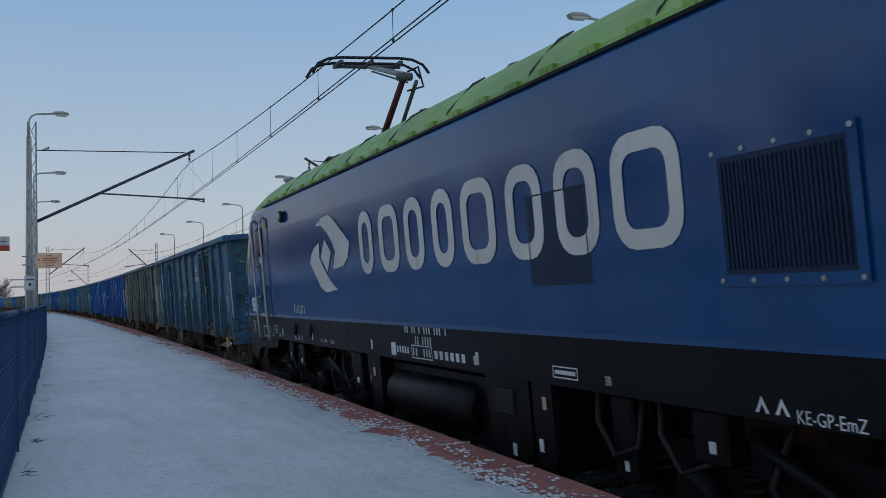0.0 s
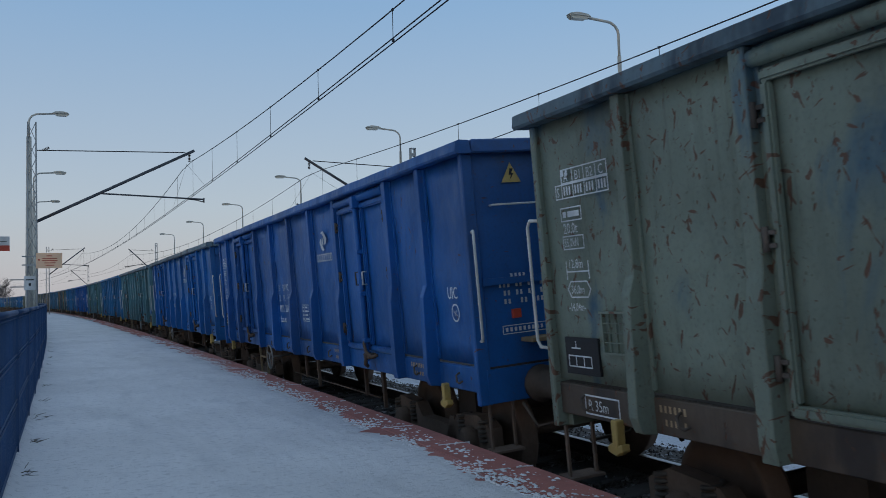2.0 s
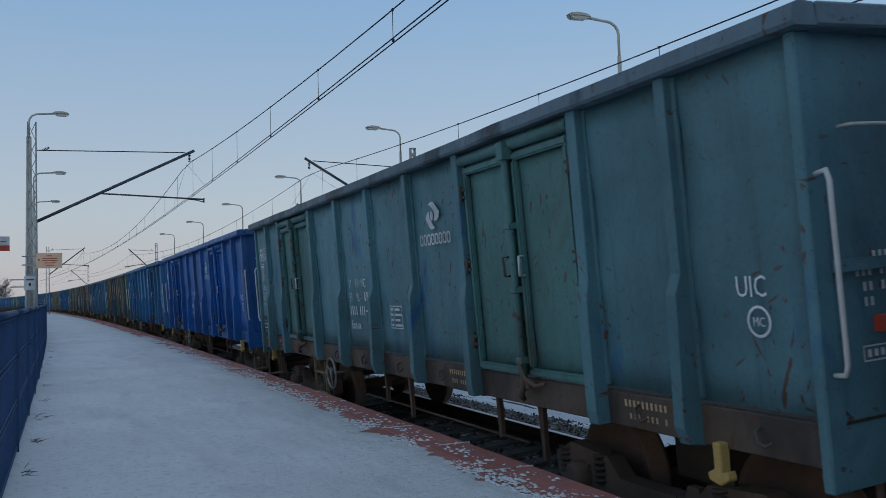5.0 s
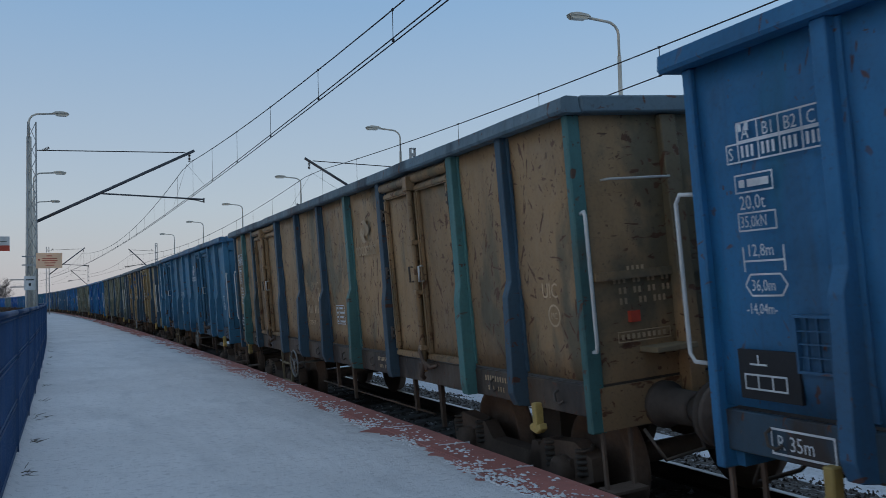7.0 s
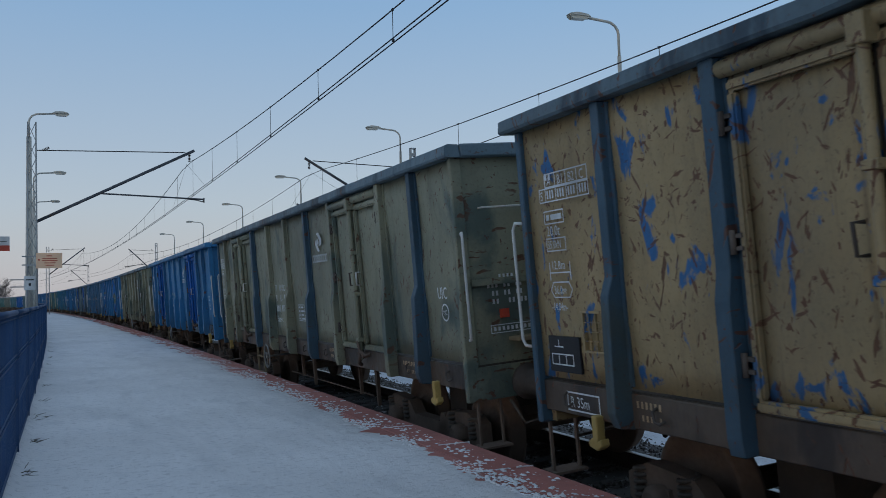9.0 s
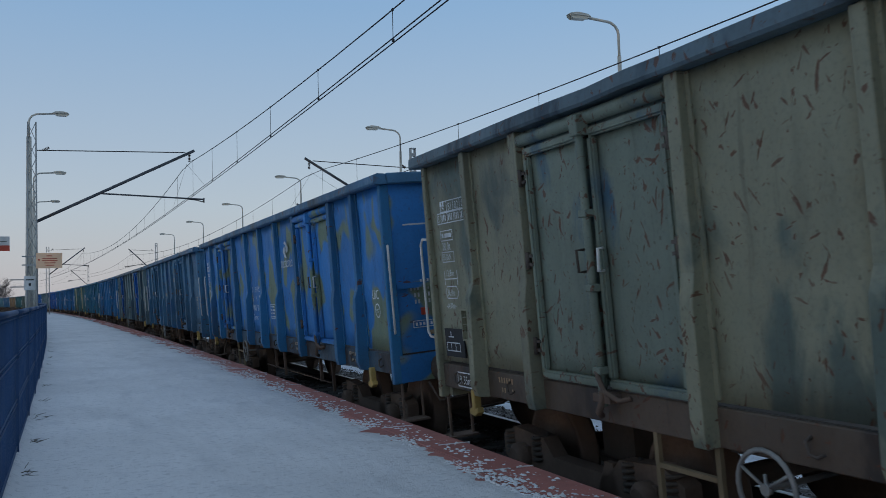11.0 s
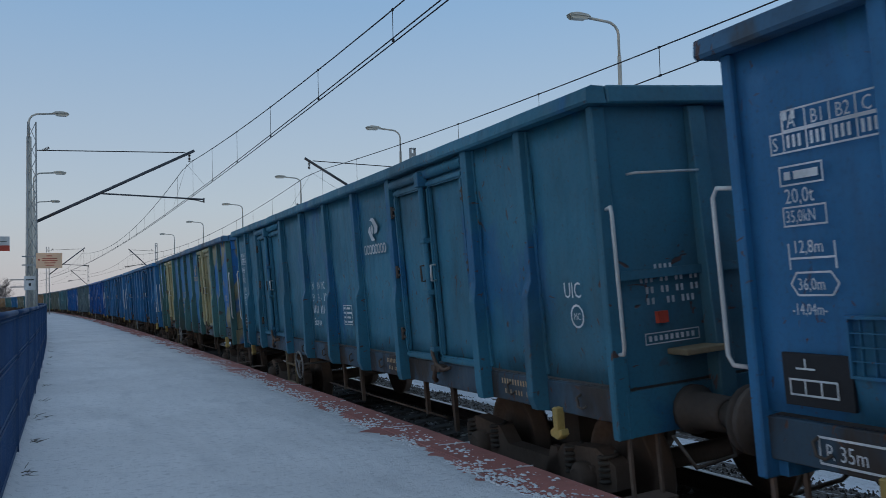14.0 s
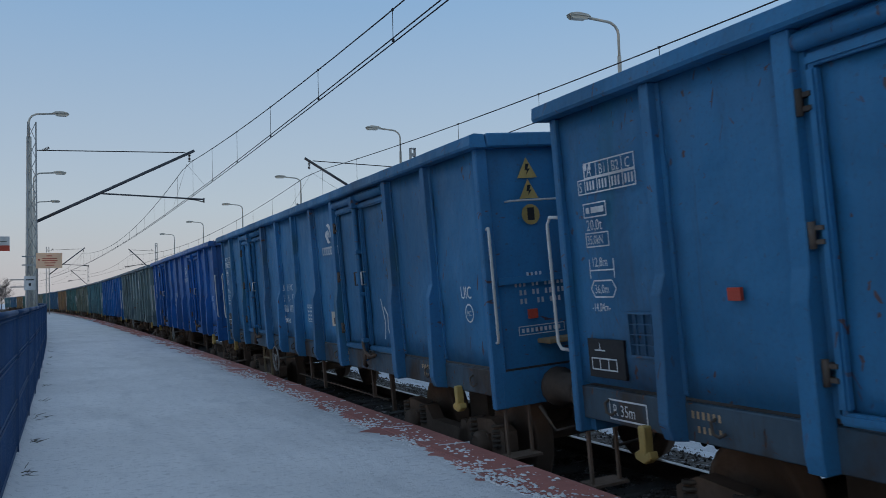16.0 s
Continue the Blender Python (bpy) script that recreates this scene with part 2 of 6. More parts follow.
def slab_material():
    m, n, l, b = nodes_of("red_paving_slab")
    v = coords(n, l)
    info = n.new("ShaderNodeObjectInfo")
    fine, mid = noise_node(n, l, v, 90, 4), noise_node(n, l, v, 5, 5)
    col = mixed(n, l, info.outputs["Random"], (0.36, 0.125, 0.100), (0.46, 0.170, 0.138))
    col = mixed(n, l, times(n, l, ramp(n, l, mid, 0.42, 0.75), 0.5), col, (0.24, 0.100, 0.085))
    frost = times(n, l, ramp(n, l, noise_node(n, l, v, 22, 6), 0.62, 0.72), 0.45)
    col = mixed(n, l, frost, col, (0.55, 0.56, 0.58))
    l.new(col, b.inputs["Base Color"])
    b.inputs["Roughness"].default_value = 0.8
    bump(n, l, b, fine, 0.3, 0.01)
    return m


def ballast_material():
    m, n, l, b = nodes_of("oily_track_ballast")
    v = coords(n, l)
    cell = n.new("ShaderNodeTexVoronoi")
    cell.inputs["Scale"].default_value = 18
    l.new(v, cell.inputs["Vector"])
    grey = mixed(n, l, cell.outputs["Color"], (0.040, 0.034, 0.030), (0.120, 0.102, 0.090))
    snowy = noise_node(n, l, v, 7, 6)
    col = mixed(n, l, times(n, l, ramp(n, l, snowy, 0.56, 0.66), 0.55), grey, (0.66, 0.68, 0.72))
    l.new(col, b.inputs["Base Color"])
    b.inputs["Roughness"].default_value = 0.85
    bump(n, l, b, cell.outputs["Distance"], 1.0, 0.06)
    return m


SNOW = snow_material("trodden_platform_snow")
FIELD_SNOW = snow_material("field_snow", (0.72, 0.75, 0.80), 0.5)
SLAB = slab_material()
BALLAST = ballast_material()
FENCE_BLUE = plain("powder_coated_fence_blue", (0.018, 0.060, 0.150), 0.55, 0.0, 0.25, 6)
DRY_WEED = plain("dry_weed", (0.06, 0.05, 0.03), 0.9, 0, 0.4, 20)
BARK = plain("winter_twigs", (0.075, 0.065, 0.065), 0.9, 0, 0.3, 3)
WOOD = plain("pale_worn_step", (0.26, 0.20, 0.12), 0.8, 0, 0.3, 10)
OILY_CONCRETE = plain("oil_stained_concrete", (0.085, 0.078, 0.072), 0.85, 0, 0.35, 6, 0.3)
RAIL_STEEL = plain("rail_steel_side", (0.055, 0.038, 0.030), 0.7, 0.4, 0.3, 8)

# ---- ground, tracks, platforms ----
def spaced(a, b, step):
    k = max(1, round((b - a) / step))
    return [a + (b - a) * i / k for i in range(k + 1)]


FAR = [-400, -250, -150, -90, -50, -25] + spaced(-15, 60, 3) + spaced(65, 260, 6) + [300, 360, 440]

bm = B()
size = 3500
bmesh.ops.create_grid(bm, x_segments=40, y_segments=40, size=size)
for v in bm.verts:
    v.co.z = -1.05
tagged(part("ground", bm, FIELD_SNOW), "flat snow-covered field around the railway line", "ground", kind="structure")

bm = B()
ribbon(bm, [(-1.72, -0.9), (-1.72, -0.36), (-1.3, -0.275), (0.0, -0.195), (1.3, -0.10), (1.9, -0.16), (2.6, -0.29), (2.75, -0.26), (6.1, -0.26), (6.2, -0.9)], FAR)
tagged(part("ballast_bed", bm, BALLAST), "dark oily stone ballast with patches of snow", "ballast", kind="stuff")


for prof in ([(1.92, -0.19), (2.02, -0.172), (2.2, -0.212), (2.6, -0.272), (2.85, -0.24), (2.98, -0.29)], [(5.75, -0.29), (5.95, -0.22), (6.08, -0.22), (6.18, -0.29)]):
    bm = B()
    ribbon(bm, prof, spaced(-20, 130, 1.0))
    for v in bm.verts:
        v.co += Vector((noise.noise(v.co * 0.9) * 0.35, 0, noise.noise(v.co * 2.0) * 0.015))
    tagged(part("snow_strip", bm, FIELD_SNOW), "strip of untouched snow beside the tracks", "snow", kind="stuff")


def ballast_stones():
    """Loose stones between the rails and on the shoulder, where the train lets one look down on the bed."""
    rng = random.Random(5)
    bm = B()
    bed = ((-1.72, -0.36), (-1.3, -0.275), (0.0, -0.195), (1.3, -0.10), (1.9, -0.16), (2.6, -0.29))
    for _ in range(9000):
        s = 2.5 + 30 * rng.random() ** 1.5
        lat = rng.uniform(-1.70, 2.55)
        if abs(abs(lat) - 0.75) < 0.09:
            continue
        r = rng.uniform(0.014, 0.034) if lat < 1.3 else rng.uniform(0.012, 0.026)
        p = beside(s, lat, float(np.interp(lat, [q[0] for q in bed], [q[1] for q in bed])) + r * 0.35)
        vs = [bm.verts.new(p + Vector((x * r * rng.uniform(0.7, 1.3), y * r * rng.uniform(0.7, 1.3), z * r * rng.uniform(0.7, 1.2))))
              for x, y, z in ((1, 0, 0), (-1, 0, 0), (0, 1, 0), (0, -1, 0), (0, 0, 1), (0, 0, -1))]
        for i, j, k in ((0, 2, 4), (2, 1, 4), (1, 3, 4), (3, 0, 4), (2, 0, 5), (1, 2, 5), (3, 1, 5), (0, 3, 5)):
            bm.faces.new((vs[i], vs[j], vs[k]))
    tagged(part("ballast_stones", bm, BALLAST), "loose dark ballast stones along the rails", "stones", kind="stuff")


ballast_stones()


def make_track(name, lateral, cant, label):
    track = tagged(new(name), label, "track", kind="structure")
    for side in (-0.75, 0.75):
        bm = B()
        prof = [(-0.07, -0.165), (-0.07, -0.155), (-0.012, -0.13), (-0.012, -0.035), (-0.036, -0.02), (-0.036, -0.005)]
        prof2 = [(0.036, -0.005), (0.036, -0.02), (0.012, -0.035), (0.012, -0.13), (0.07, -0.155), (0.07, -0.165)]
        ribbon(bm, [(lateral + side + l, z) for l, z in prof + prof2], FAR, cant)
        rail = part("rail", bm, RAIL_STEEL, track)
        bm = B()
        ribbon(bm, [(lateral + side - 0.035, -0.005), (lateral + side - 0.03, 0.0), (lateral + side + 0.03, 0.0), (lateral + side + 0.035, -0.005)], FAR, cant)
        part("running_surface", bm, TREAD, rail, "shiny worn rail head")
    bm = B()
    box(bm, -1.27, 1.27, -0.13, 0.13, -0.37, -0.20)
    bevel(bm, 0.02)
    me = bpy.data.meshes.new("sleeper")
    bm.to_mesh(me)
    bm.free()
    me.materials.append(OILY_CONCRETE)
    for k in range(80):
        ob = new("sleeper", me)
        s = -3 + k * 0.6
        ob.matrix_world = on_track(s, cant) @ Matrix.Translation((lateral, 0, 0.03))
        ob.parent = track
    return track


make_track("track_near", 0.0, True, "canted railway track with concrete sleepers under the train")
make_track("track_far", 4.5, False, "empty second railway track with concrete sleepers")

# platform on which the camera stands
platform = tagged(new("platform"), "station platform with a red slab edge under thin snow", "platform", kind="structure")
bm = B()
ribbon(bm, [(-1.80, -1.0), (-1.80, 0.30), (-1.78, PLATFORM_Z - 0.10), (-2.48, PLATFORM_Z - 0.10), (-2.48, PLATFORM_Z - 0.012), (-6.4, PLATFORM_Z - 0.012), (-6.5, -1.0)], [s for s in FAR if -50 < s < 135])
part("deck", bm, CONCRETE, platform, "grey concrete deck and wall")
bm = B()
rng = random.Random(2)
stations = spaced(1.5, 16, 0.04) + spaced(16.1, 40, 0.12) + spaced(40.5, 130, 1.0)
stations = [s for s in spaced(-30, 1.4, 2)] + stations
rows = []
for s in stations:
    e = -2.20 + 0.13 * noise.fractal(Vector((s * 0.8, 3, 1)), 0.8, 2.0, 4) + 0.09 * noise.noise(Vector((s * 6, 8, 1))) + 0.07 * noise.noise(Vector((s * 17, 4, 1))) - 0.0012 * max(0, s - 10) ** 1.3
    if noise.noise(Vector((s * 3.0, 1, 7))) > 0.42:
        e -= 0.10
    rows.append([bm.verts.new(beside(s, l, PLATFORM_Z + z)) for l, z in ((e, -0.008), (e - 0.02, 0.004), (e - 0.25, 0.012), (-3.4, 0.014), (-4.6, 0.016), (-5.16, 0.012), (-5.24, 0.06), (-5.7, 0.10), (-6.5, 0.08))])
for a, b in zip(rows, rows[1:]):
    for i in range(len(a) - 1):
        bm.faces.new((a[i], a[i + 1], b[i + 1], b[i])).smooth = True
part("snow_cover", bm, SNOW, platform, "thin trodden snow with a ragged edge")

bm = B()
for _ in range(9000):
    s = 2.5 + 30 * rng.random() ** 1.4
    lat = -2.27 + abs(rng.gauss(0, 0.15)) * (1 if rng.random() < 0.8 else 2)
    if lat > -1.80 or noise.noise(Vector((s * 1.5, lat * 4, 2))) < -0.18:
        continue
    r = 0.004 + 0.020 * rng.random() ** 2
    p = beside(s, lat, PLATFORM_Z + 0.001)
    top = bm.verts.new(p + Vector((0, 0, r * 0.5)))
    n0 = rng.randint(5, 6)
    vs = [bm.verts.new(p + Vector((math.cos(k * math.tau / n0) * r * rng.uniform(0.6, 1.3), math.sin(k * math.tau / n0) * r * rng.uniform(0.8, 2.0), 0))) for k in range(n0)]
    for k in range(n0):
        bm.faces.new((vs[k], vs[(k + 1) % n0], top))
tagged(part("snow_crumbs", bm, SNOW, platform), kind="stuff")

# fence
fence = tagged(new("fence"), "blue welded-mesh railing along the back of the platform", "fence", kind="structure")


def fence_parts():
    pitch = 2.5
    bm = B()
    box(bm, -0.025, 0.025, -0.02, 0.02, 0, 1.195)
    post_me = bpy.data.meshes.new("post")
    bm.to_mesh(post_me)
    bm.free()
    bm = B()
    for k in range(50):
        y = 0.025 + k * pitch / 50
        box(bm, -0.003, 0.003, y - 0.003, y + 0.003, 0.06, 1.20)
    for z in (0.08, 0.10, 0.45, 0.49, 0.82, 0.86, 1.16):
        for x in (-0.009, 0.009):
            box(bm, x - 0.004, x + 0.004, 0, pitch, z - 0.004, z + 0.004)
    panel_me = bpy.data.meshes.new("mesh_panel")
    bm.to_mesh(panel_me)
    bm.free()
    bm = B()
    tube(bm, (0, 0, 1.205), (0, pitch, 1.205), 0.024, 8)
    cap_me = bpy.data.meshes.new("top_rail")
    bm.to_mesh(cap_me)
    bm.free()
    for me in (post_me, panel_me, cap_me):
        me.materials.append(FENCE_BLUE)
    for k in range(-4, 40):
        s = k * pitch + 0.6
        m = on_track(s, False) @ Matrix.Translation((-5.25, 0, PLATFORM_Z))
        for name, me in (("post", post_me), ("mesh_panel", panel_me), ("top_rail", cap_me)):
            ob = new(name, me)
            ob.matrix_world = m
            ob.parent = fence


fence_parts()

# ---- wagon ----
POSTS_NARROW = (1.07, 2.15, 4.16, 5.25)  # the older batch
POSTS_WIDE = (1.25, 2.52, 4.45, 5.40)
FONT_CACHE = {}


def letters(text, size, bold=0.0):
    """The built-in font's letters as a flat mesh in x and y, from the left, base line at 0."""
    key = (text, size, bold)
    if key not in FONT_CACHE:
        cu = bpy.data.curves.new("lettering", "FONT")
        cu.body, cu.size, cu.offset, cu.resolution_u = text, size, bold, 2
        ob = new("lettering", cu)
        bpy.context.view_layer.update()
        me = bpy.data.meshes.new_from_object(ob.evaluated_get(bpy.context.evaluated_depsgraph_get()))
        bpy.data.objects.remove(ob)
        FONT_CACHE[key] = me
    return FONT_CACHE[key]


SIDE = Matrix(((0, 0, -1, 0), (-1, 0, 0, 0), (0, 1, 0, 0), (0, 0, 0, 1)))  # faces the platform
ENDWALL = Matrix(((1, 0, 0, 0), (0, 0, -1, 0), (0, 1, 0, 0), (0, 0, 0, 1)))  # faces back along the track


def write(bm, text, size, m, squeeze=0.85):
    base = len(bm.verts)
    bm.from_mesh(letters(text, size))
    bm.verts.ensure_lookup_table()
    sc = Matrix.Diagonal((squeeze, 1, 1, 1))
    for v in bm.verts[base:]:
        v.co = m @ (sc @ v.co)


def flat(bm, pts, m):
    """A flat plate, pts in its own x and y."""
    bm.faces.new([bm.verts.new(m @ Vector((x, y, 0))) for x, y in pts])


def bar(bm, x0, x1, y0, y1, m):
    flat(bm, ((x0, y0), (x1, y0), (x1, y1), (x0, y1)), m)


def frame_lines(bm, x0, x1, y0, y1, w, m):
    bar(bm, x0, x1, y0, y0 + w, m)
    bar(bm, x0, x1, y1 - w, y1, m)
    bar(bm, x0, x0 + w, y0 + w, y1 - w, m)
    bar(bm, x1 - w, x1, y0 + w, y1 - w, m)


def emblem(bm, size, m, wide=1.25):
    """A plain emblem: a lozenge between two bent wedges."""
    k = size
    m = m @ Matrix.Diagonal((wide, 1, 1, 1))
    for shape in ([(-0.07, 0.20), (-0.19, -0.03), (-0.05, -0.23), (0.07, 0.02)],
                  [(-0.27, 0.40), (-0.10, 0.48), (0.08, 0.49), (0.17, 0.43), (0.50, 0.10), (0.44, -0.08), (0.33, -0.17), (0.09, -0.20), (0.17, 0.02), (0.10, 0.16), (0.0, 0.28), (-0.12, 0.38)],
                  [(-0.21, 0.17), (-0.34, 0.12), (-0.43, 0.04), (-0.49, -0.08), (-0.25, -0.42), (-0.11, -0.49), (0.165, -0.455), (0.05, -0.38), (-0.07, -0.26), (-0.23, -0.04)]):
        flat(bm, [(x * k, y * k) for x, y in shape], m)


def brand_blocks(bm, width, height, count, stroke, m):
    """A row of plain rounded rings in place of a name."""
    w = width / count
    for i in range(count):
        x0, x1 = i * w + stroke * 0.35, (i + 1) * w - stroke * 0.35
        def rounded(a0, a1, b0, b1, r):
            return [(cx + r * math.cos(q), cy + r * math.sin(q)) for cx, cy, q0 in ((a1 - r, b1 - r, 0), (a0 + r, b1 - r, 1), (a0 + r, b0 + r, 2), (a1 - r, b0 + r, 3))
                    for q in ((q0 + j / 4) * math.pi / 2 for j in range(5))]
        vo = [bm.verts.new(m @ Vector((x, y, 0))) for x, y in rounded(x0, x1, 0, height, stroke * 1.7)]
        vi = [bm.verts.new(m @ Vector((x, y, 0))) for x, y in rounded(x0 + stroke, x1 - stroke, stroke, height - stroke, stroke * 0.9)]
        for k in range(20):
            bm.faces.new((vo[k], vo[(k + 1) % 20], vi[(k + 1) % 20], vi[k]))


def side_mark(lat, y, z):
    return Matrix.Translation((lat, y, z)) @ SIDE


def wagon_bogie(parent, y0):
    bogie = part("bogie", box(B(), -0.75, 0.75, -0.22, 0.22, 0.52, 0.80), IRON, parent, "grimy welded bogie")
    bogie.location = (0, y0, 0)
    for sx in (-1, 1):
        x = sx * 1.06
        prof = [(-1.28, 0.60), (-1.28, 0.42), (-1.12, 0.36), (-0.62, 0.36), (-0.45, 0.24), (0.45, 0.24), (0.62, 0.36), (1.12, 0.36), (1.28, 0.42), (1.28, 0.60), (1.05, 0.70), (0.55, 0.66), (0.40, 0.52), (-0.40, 0.52), (-0.55, 0.66), (-1.05, 0.70)]
        bm = prism(B(), prof, 0, x - 0.07, x + 0.07)
        part("side_frame", bm, RUST_IRON, bogie)
        for ya in (-0.9, 0.9):
            bm = B()
            box(bm, x - 0.10, x + 0.14 * sx if sx > 0 else x + 0.10, ya - 0.15, ya + 0.15, 0.33, 0.60)
            bevel(bm, 0.04, 2)
            lathe(bm, [(0, 0.12), (0.16, 0.12), (0.19, 0.08)], (x, ya, 0.46), (sx, 0, 0), 12)
            part("axle_box", bm, RUST_IRON, bogie)
            for dy in (-0.24, 0.24) if sx < 0 else ():
                bm = helix(B(), (x + 0.03 * sx, ya + dy, 0.44), 0.07, 0.018, 5, 0.046)
                part("coil_spring", bm, IRON, bogie)
        bm = prism(B(), [(-0.5, 0.40), (-0.30, 0.30), (-0.22, 0.34), (-0.36, 0.62), (-0.46, 0.62)], 0, x + 0.02 * sx, x + 0.07 * sx)
        part("brake_hanger", bm, RUST_IRON, bogie)
    for ya in (-0.9, 0.9):
        bm = B()
        tube(bm, (-0.8, 0, 0), (0.8, 0, 0), 0.085, 12)
        ws = part("wheelset", bm, RUST_IRON, bogie)
        ws.location = (0, ya, 0.46)
        for sx in (-1, 1):
            bm = lathe(B(), [(-0.085, 0.36), (-0.085, 0.485), (-0.055, 0.49), (-0.045, 0.465), (0.06, 0.455), (0.065, 0.40), (0.02, 0.36), (0.015, 0.18), (0.07, 0.15), (0.07, 0.09)], (sx * 0.75, 0, 0), (sx, 0, 0), 28)
            part("wheel", bm, RUST_IRON, ws)
    return bogie


def build_wagon(posts, gussets):
    """An open high-sided bogie wagon, its axis along y, rail top at z = 0. posts: where its posts stand, the two door posts in the middle."""
    w = new("open_wagon")
    door_mid = (posts[1] + posts[2]) / 2
    door_half = (posts[2] - posts[1]) / 2
    # floor and centre sill
    bm = box(B(), -1.40, 1.40, -6.36, 6.36, 1.18, 1.26)
    part("floor", bm, IRON, w)
    bm = box(B(), -0.28, 0.28, -6.3, 6.3, 0.88, 1.18)
    for y in (-5.4, -2.4, -0.8, 0.8, 2.4, 5.4):
        box(bm, -1.38, 1.38, y - 0.06, y + 0.06, 1.00, 1.18)
    part("centre_sill", bm, IRON, w)
    for sx in (-1, 1):
        def X(a):
            return sx * a
        # sheet walls by bays
        edges = [-6.36] + [-q for q in posts[::-1]] + [0] + list(posts) + [6.36]
        for a, b in zip(edges, edges[1:]):
            if posts[1] < abs(a + b) / 2 < posts[2]:
                continue
            bm = B()
            nx, nz = 6, 9
            grid = [[bm.verts.new((X(1.435 + 0.028 * noise.noise(Vector((a * 3 + i * 0.7, k * 0.6, sx * 4)))) if 0 < i < nx and 0 < k < nz else X(1.43), a + (b - a) * i / nx, 1.285 + 1.875 * k / nz)) for k in range(nz + 1)] for i in range(nx + 1)]
            for i in range(nx):
                for k in range(nz):
                    bm.faces.new((grid[i][k], grid[i + 1][k], grid[i + 1][k + 1], grid[i][k + 1])).smooth = True
            g = bmesh.ops.extrude_face_region(bm, geom=list(bm.faces))
            for v in g["geom"]:
                if isinstance(v, bmesh.types.BMVert):
                    v.co.x = X(1.39)
            bmesh.ops.recalc_face_normals(bm, faces=list(bm.faces))
            part("wall_panel", bm, None, w)
        # posts: slim above, a deeper wedge with a cut foot below the knee
        for y in [0.0] + [k * q for q in posts for k in (-1, 1)]:
            door = abs(abs(y) - door_mid) < door_half + 0.05
            hw = 0.046 if not door else 0.058
            if door:
                prof = [(1.43, 3.16), (1.505, 3.16), (1.515, 2.02), (1.545, 1.86), (1.550, 1.12), (1.535, 1.03), (1.43, 1.03)]
            else:
                prof = [(1.43, 3.16), (1.50, 3.16), (1.505, 2.02), (1.552, 1.90), (1.580, 1.14), (1.545, 1.04), (1.43, 1.02)]
            bm = prism(B(), [(X(a), z) for a, z in prof], 1, y - hw, y + hw)
            bevel(bm, 0.006)
            # welded base strips on both sides of the web
            for dy in (-1, 1):
                box(bm, X(1.43), X(1.447), *sorted((y + dy * hw, y + dy * (hw + 0.035))), 1.30, 3.15)
            part("post", bm, None, w)
        for y in (-6.36, 6.36):
            bm = prism(B(), [(X(1.36), 3.16), (X(1.47), 3.16), (X(1.49), 1.2), (X(1.49), 0.93), (X(1.36), 0.93)], 1, y - 0.035, y + 0.035)
            bevel(bm, 0.01)
            part("corner_post", bm, None, w)
        # coping
        bm = prism(B(), [(X(1.40), 3.16), (X(1.545), 3.16), (X(1.56), 3.18), (X(1.55), 3.262), (X(1.51), 3.278), (X(1.42), 3.272)], 1, -6.49, 6.49)
        bmesh.ops.subdivide_edges(bm, edges=[e for e in bm.edges if e.calc_length() > 5], cuts=28)
        for v in bm.verts:  # knocked by loading grabs
            v.co.z += 0.012 * noise.noise(Vector((v.co.y * 1.3, sx * 5, 2)))
            v.co.x += 0.014 * noise.noise(Vector((v.co.y * 1.6, sx * 9, 4)))
        part("top_rail", bm, None, w)
        # sole bar, a finger's width below the sheets
        bm = B()
        box(bm, X(1.36), X(1.442), -6.34, 6.34, 1.03, 1.258)
        bevel(bm, 0.008)
        part("sole_bar", bm, RUST_IRON, w, "grimy sole bar")
        for y in (-5.95, -4.9, -1.75, -0.62, 0.62, 1.75, 4.9, 5.95) if sx < 0 else ():
            bm = pipe(B(), [(X(1.44), y + 0.05, 1.19), (X(1.475), y + 0.055, 1.17), (X(1.485), y + 0.03, 1.11), (X(1.485), y - 0.02, 1.10), (X(1.46), y - 0.045, 1.12)], 0.010, 6)
            part("lashing_hook", bm, IRON, w)
        # doors: two pressed leaves in a rim, hung on three hinges, with one locking bar where they meet
        leaf = door_half - 0.14
        for yc in (-door_mid, door_mid):
            for k in (-1, 1):
                y0, y1 = sorted((yc + k * 0.03, yc + k * (0.03 + leaf)))
                bm = B()
                nx, nz = 5, 9
                grid = [[bm.verts.new((X(1.432 + (0.020 * noise.noise(Vector((yc * 2 + i * 0.8 + k * 9, j * 0.7, sx * 6))) if 0 < i < nx and 0 < j < nz else 0.0)), y0 + (y1 - y0) * i / nx, 1.30 + 1.70 * j / nz)) for j in range(nz + 1)] for i in range(nx + 1)]
                for i in range(nx):
                    for j in range(nz):
                        bm.faces.new((grid[i][j], grid[i + 1][j], grid[i + 1][j + 1], grid[i][j + 1])).smooth = True
                g = bmesh.ops.extrude_face_region(bm, geom=list(bm.faces))
                for v in g["geom"]:
                    if isinstance(v, bmesh.types.BMVert):
                        v.co.x = X(1.40)
                bmesh.ops.recalc_face_normals(bm, faces=list(bm.faces))
                door = part("door", bm, None, w)
                bm = B()
                fw = 0.062
                box(bm, X(1.425), X(1.482), y0, y1, 3.02 - fw, 3.02)
                box(bm, X(1.425), X(1.482), y0, y1, 1.275, 1.275 + fw)
                box(bm, X(1.425), X(1.482), y0, y0 + fw, 1.275 + fw, 3.02 - fw)
                box(bm, X(1.425), X(1.482), y1 - fw, y1, 1.275 + fw, 3.02 - fw)
                bevel(bm, 0.014, 2)
                part("door_frame", bm, None, door)
                if sx > 0:
                    continue
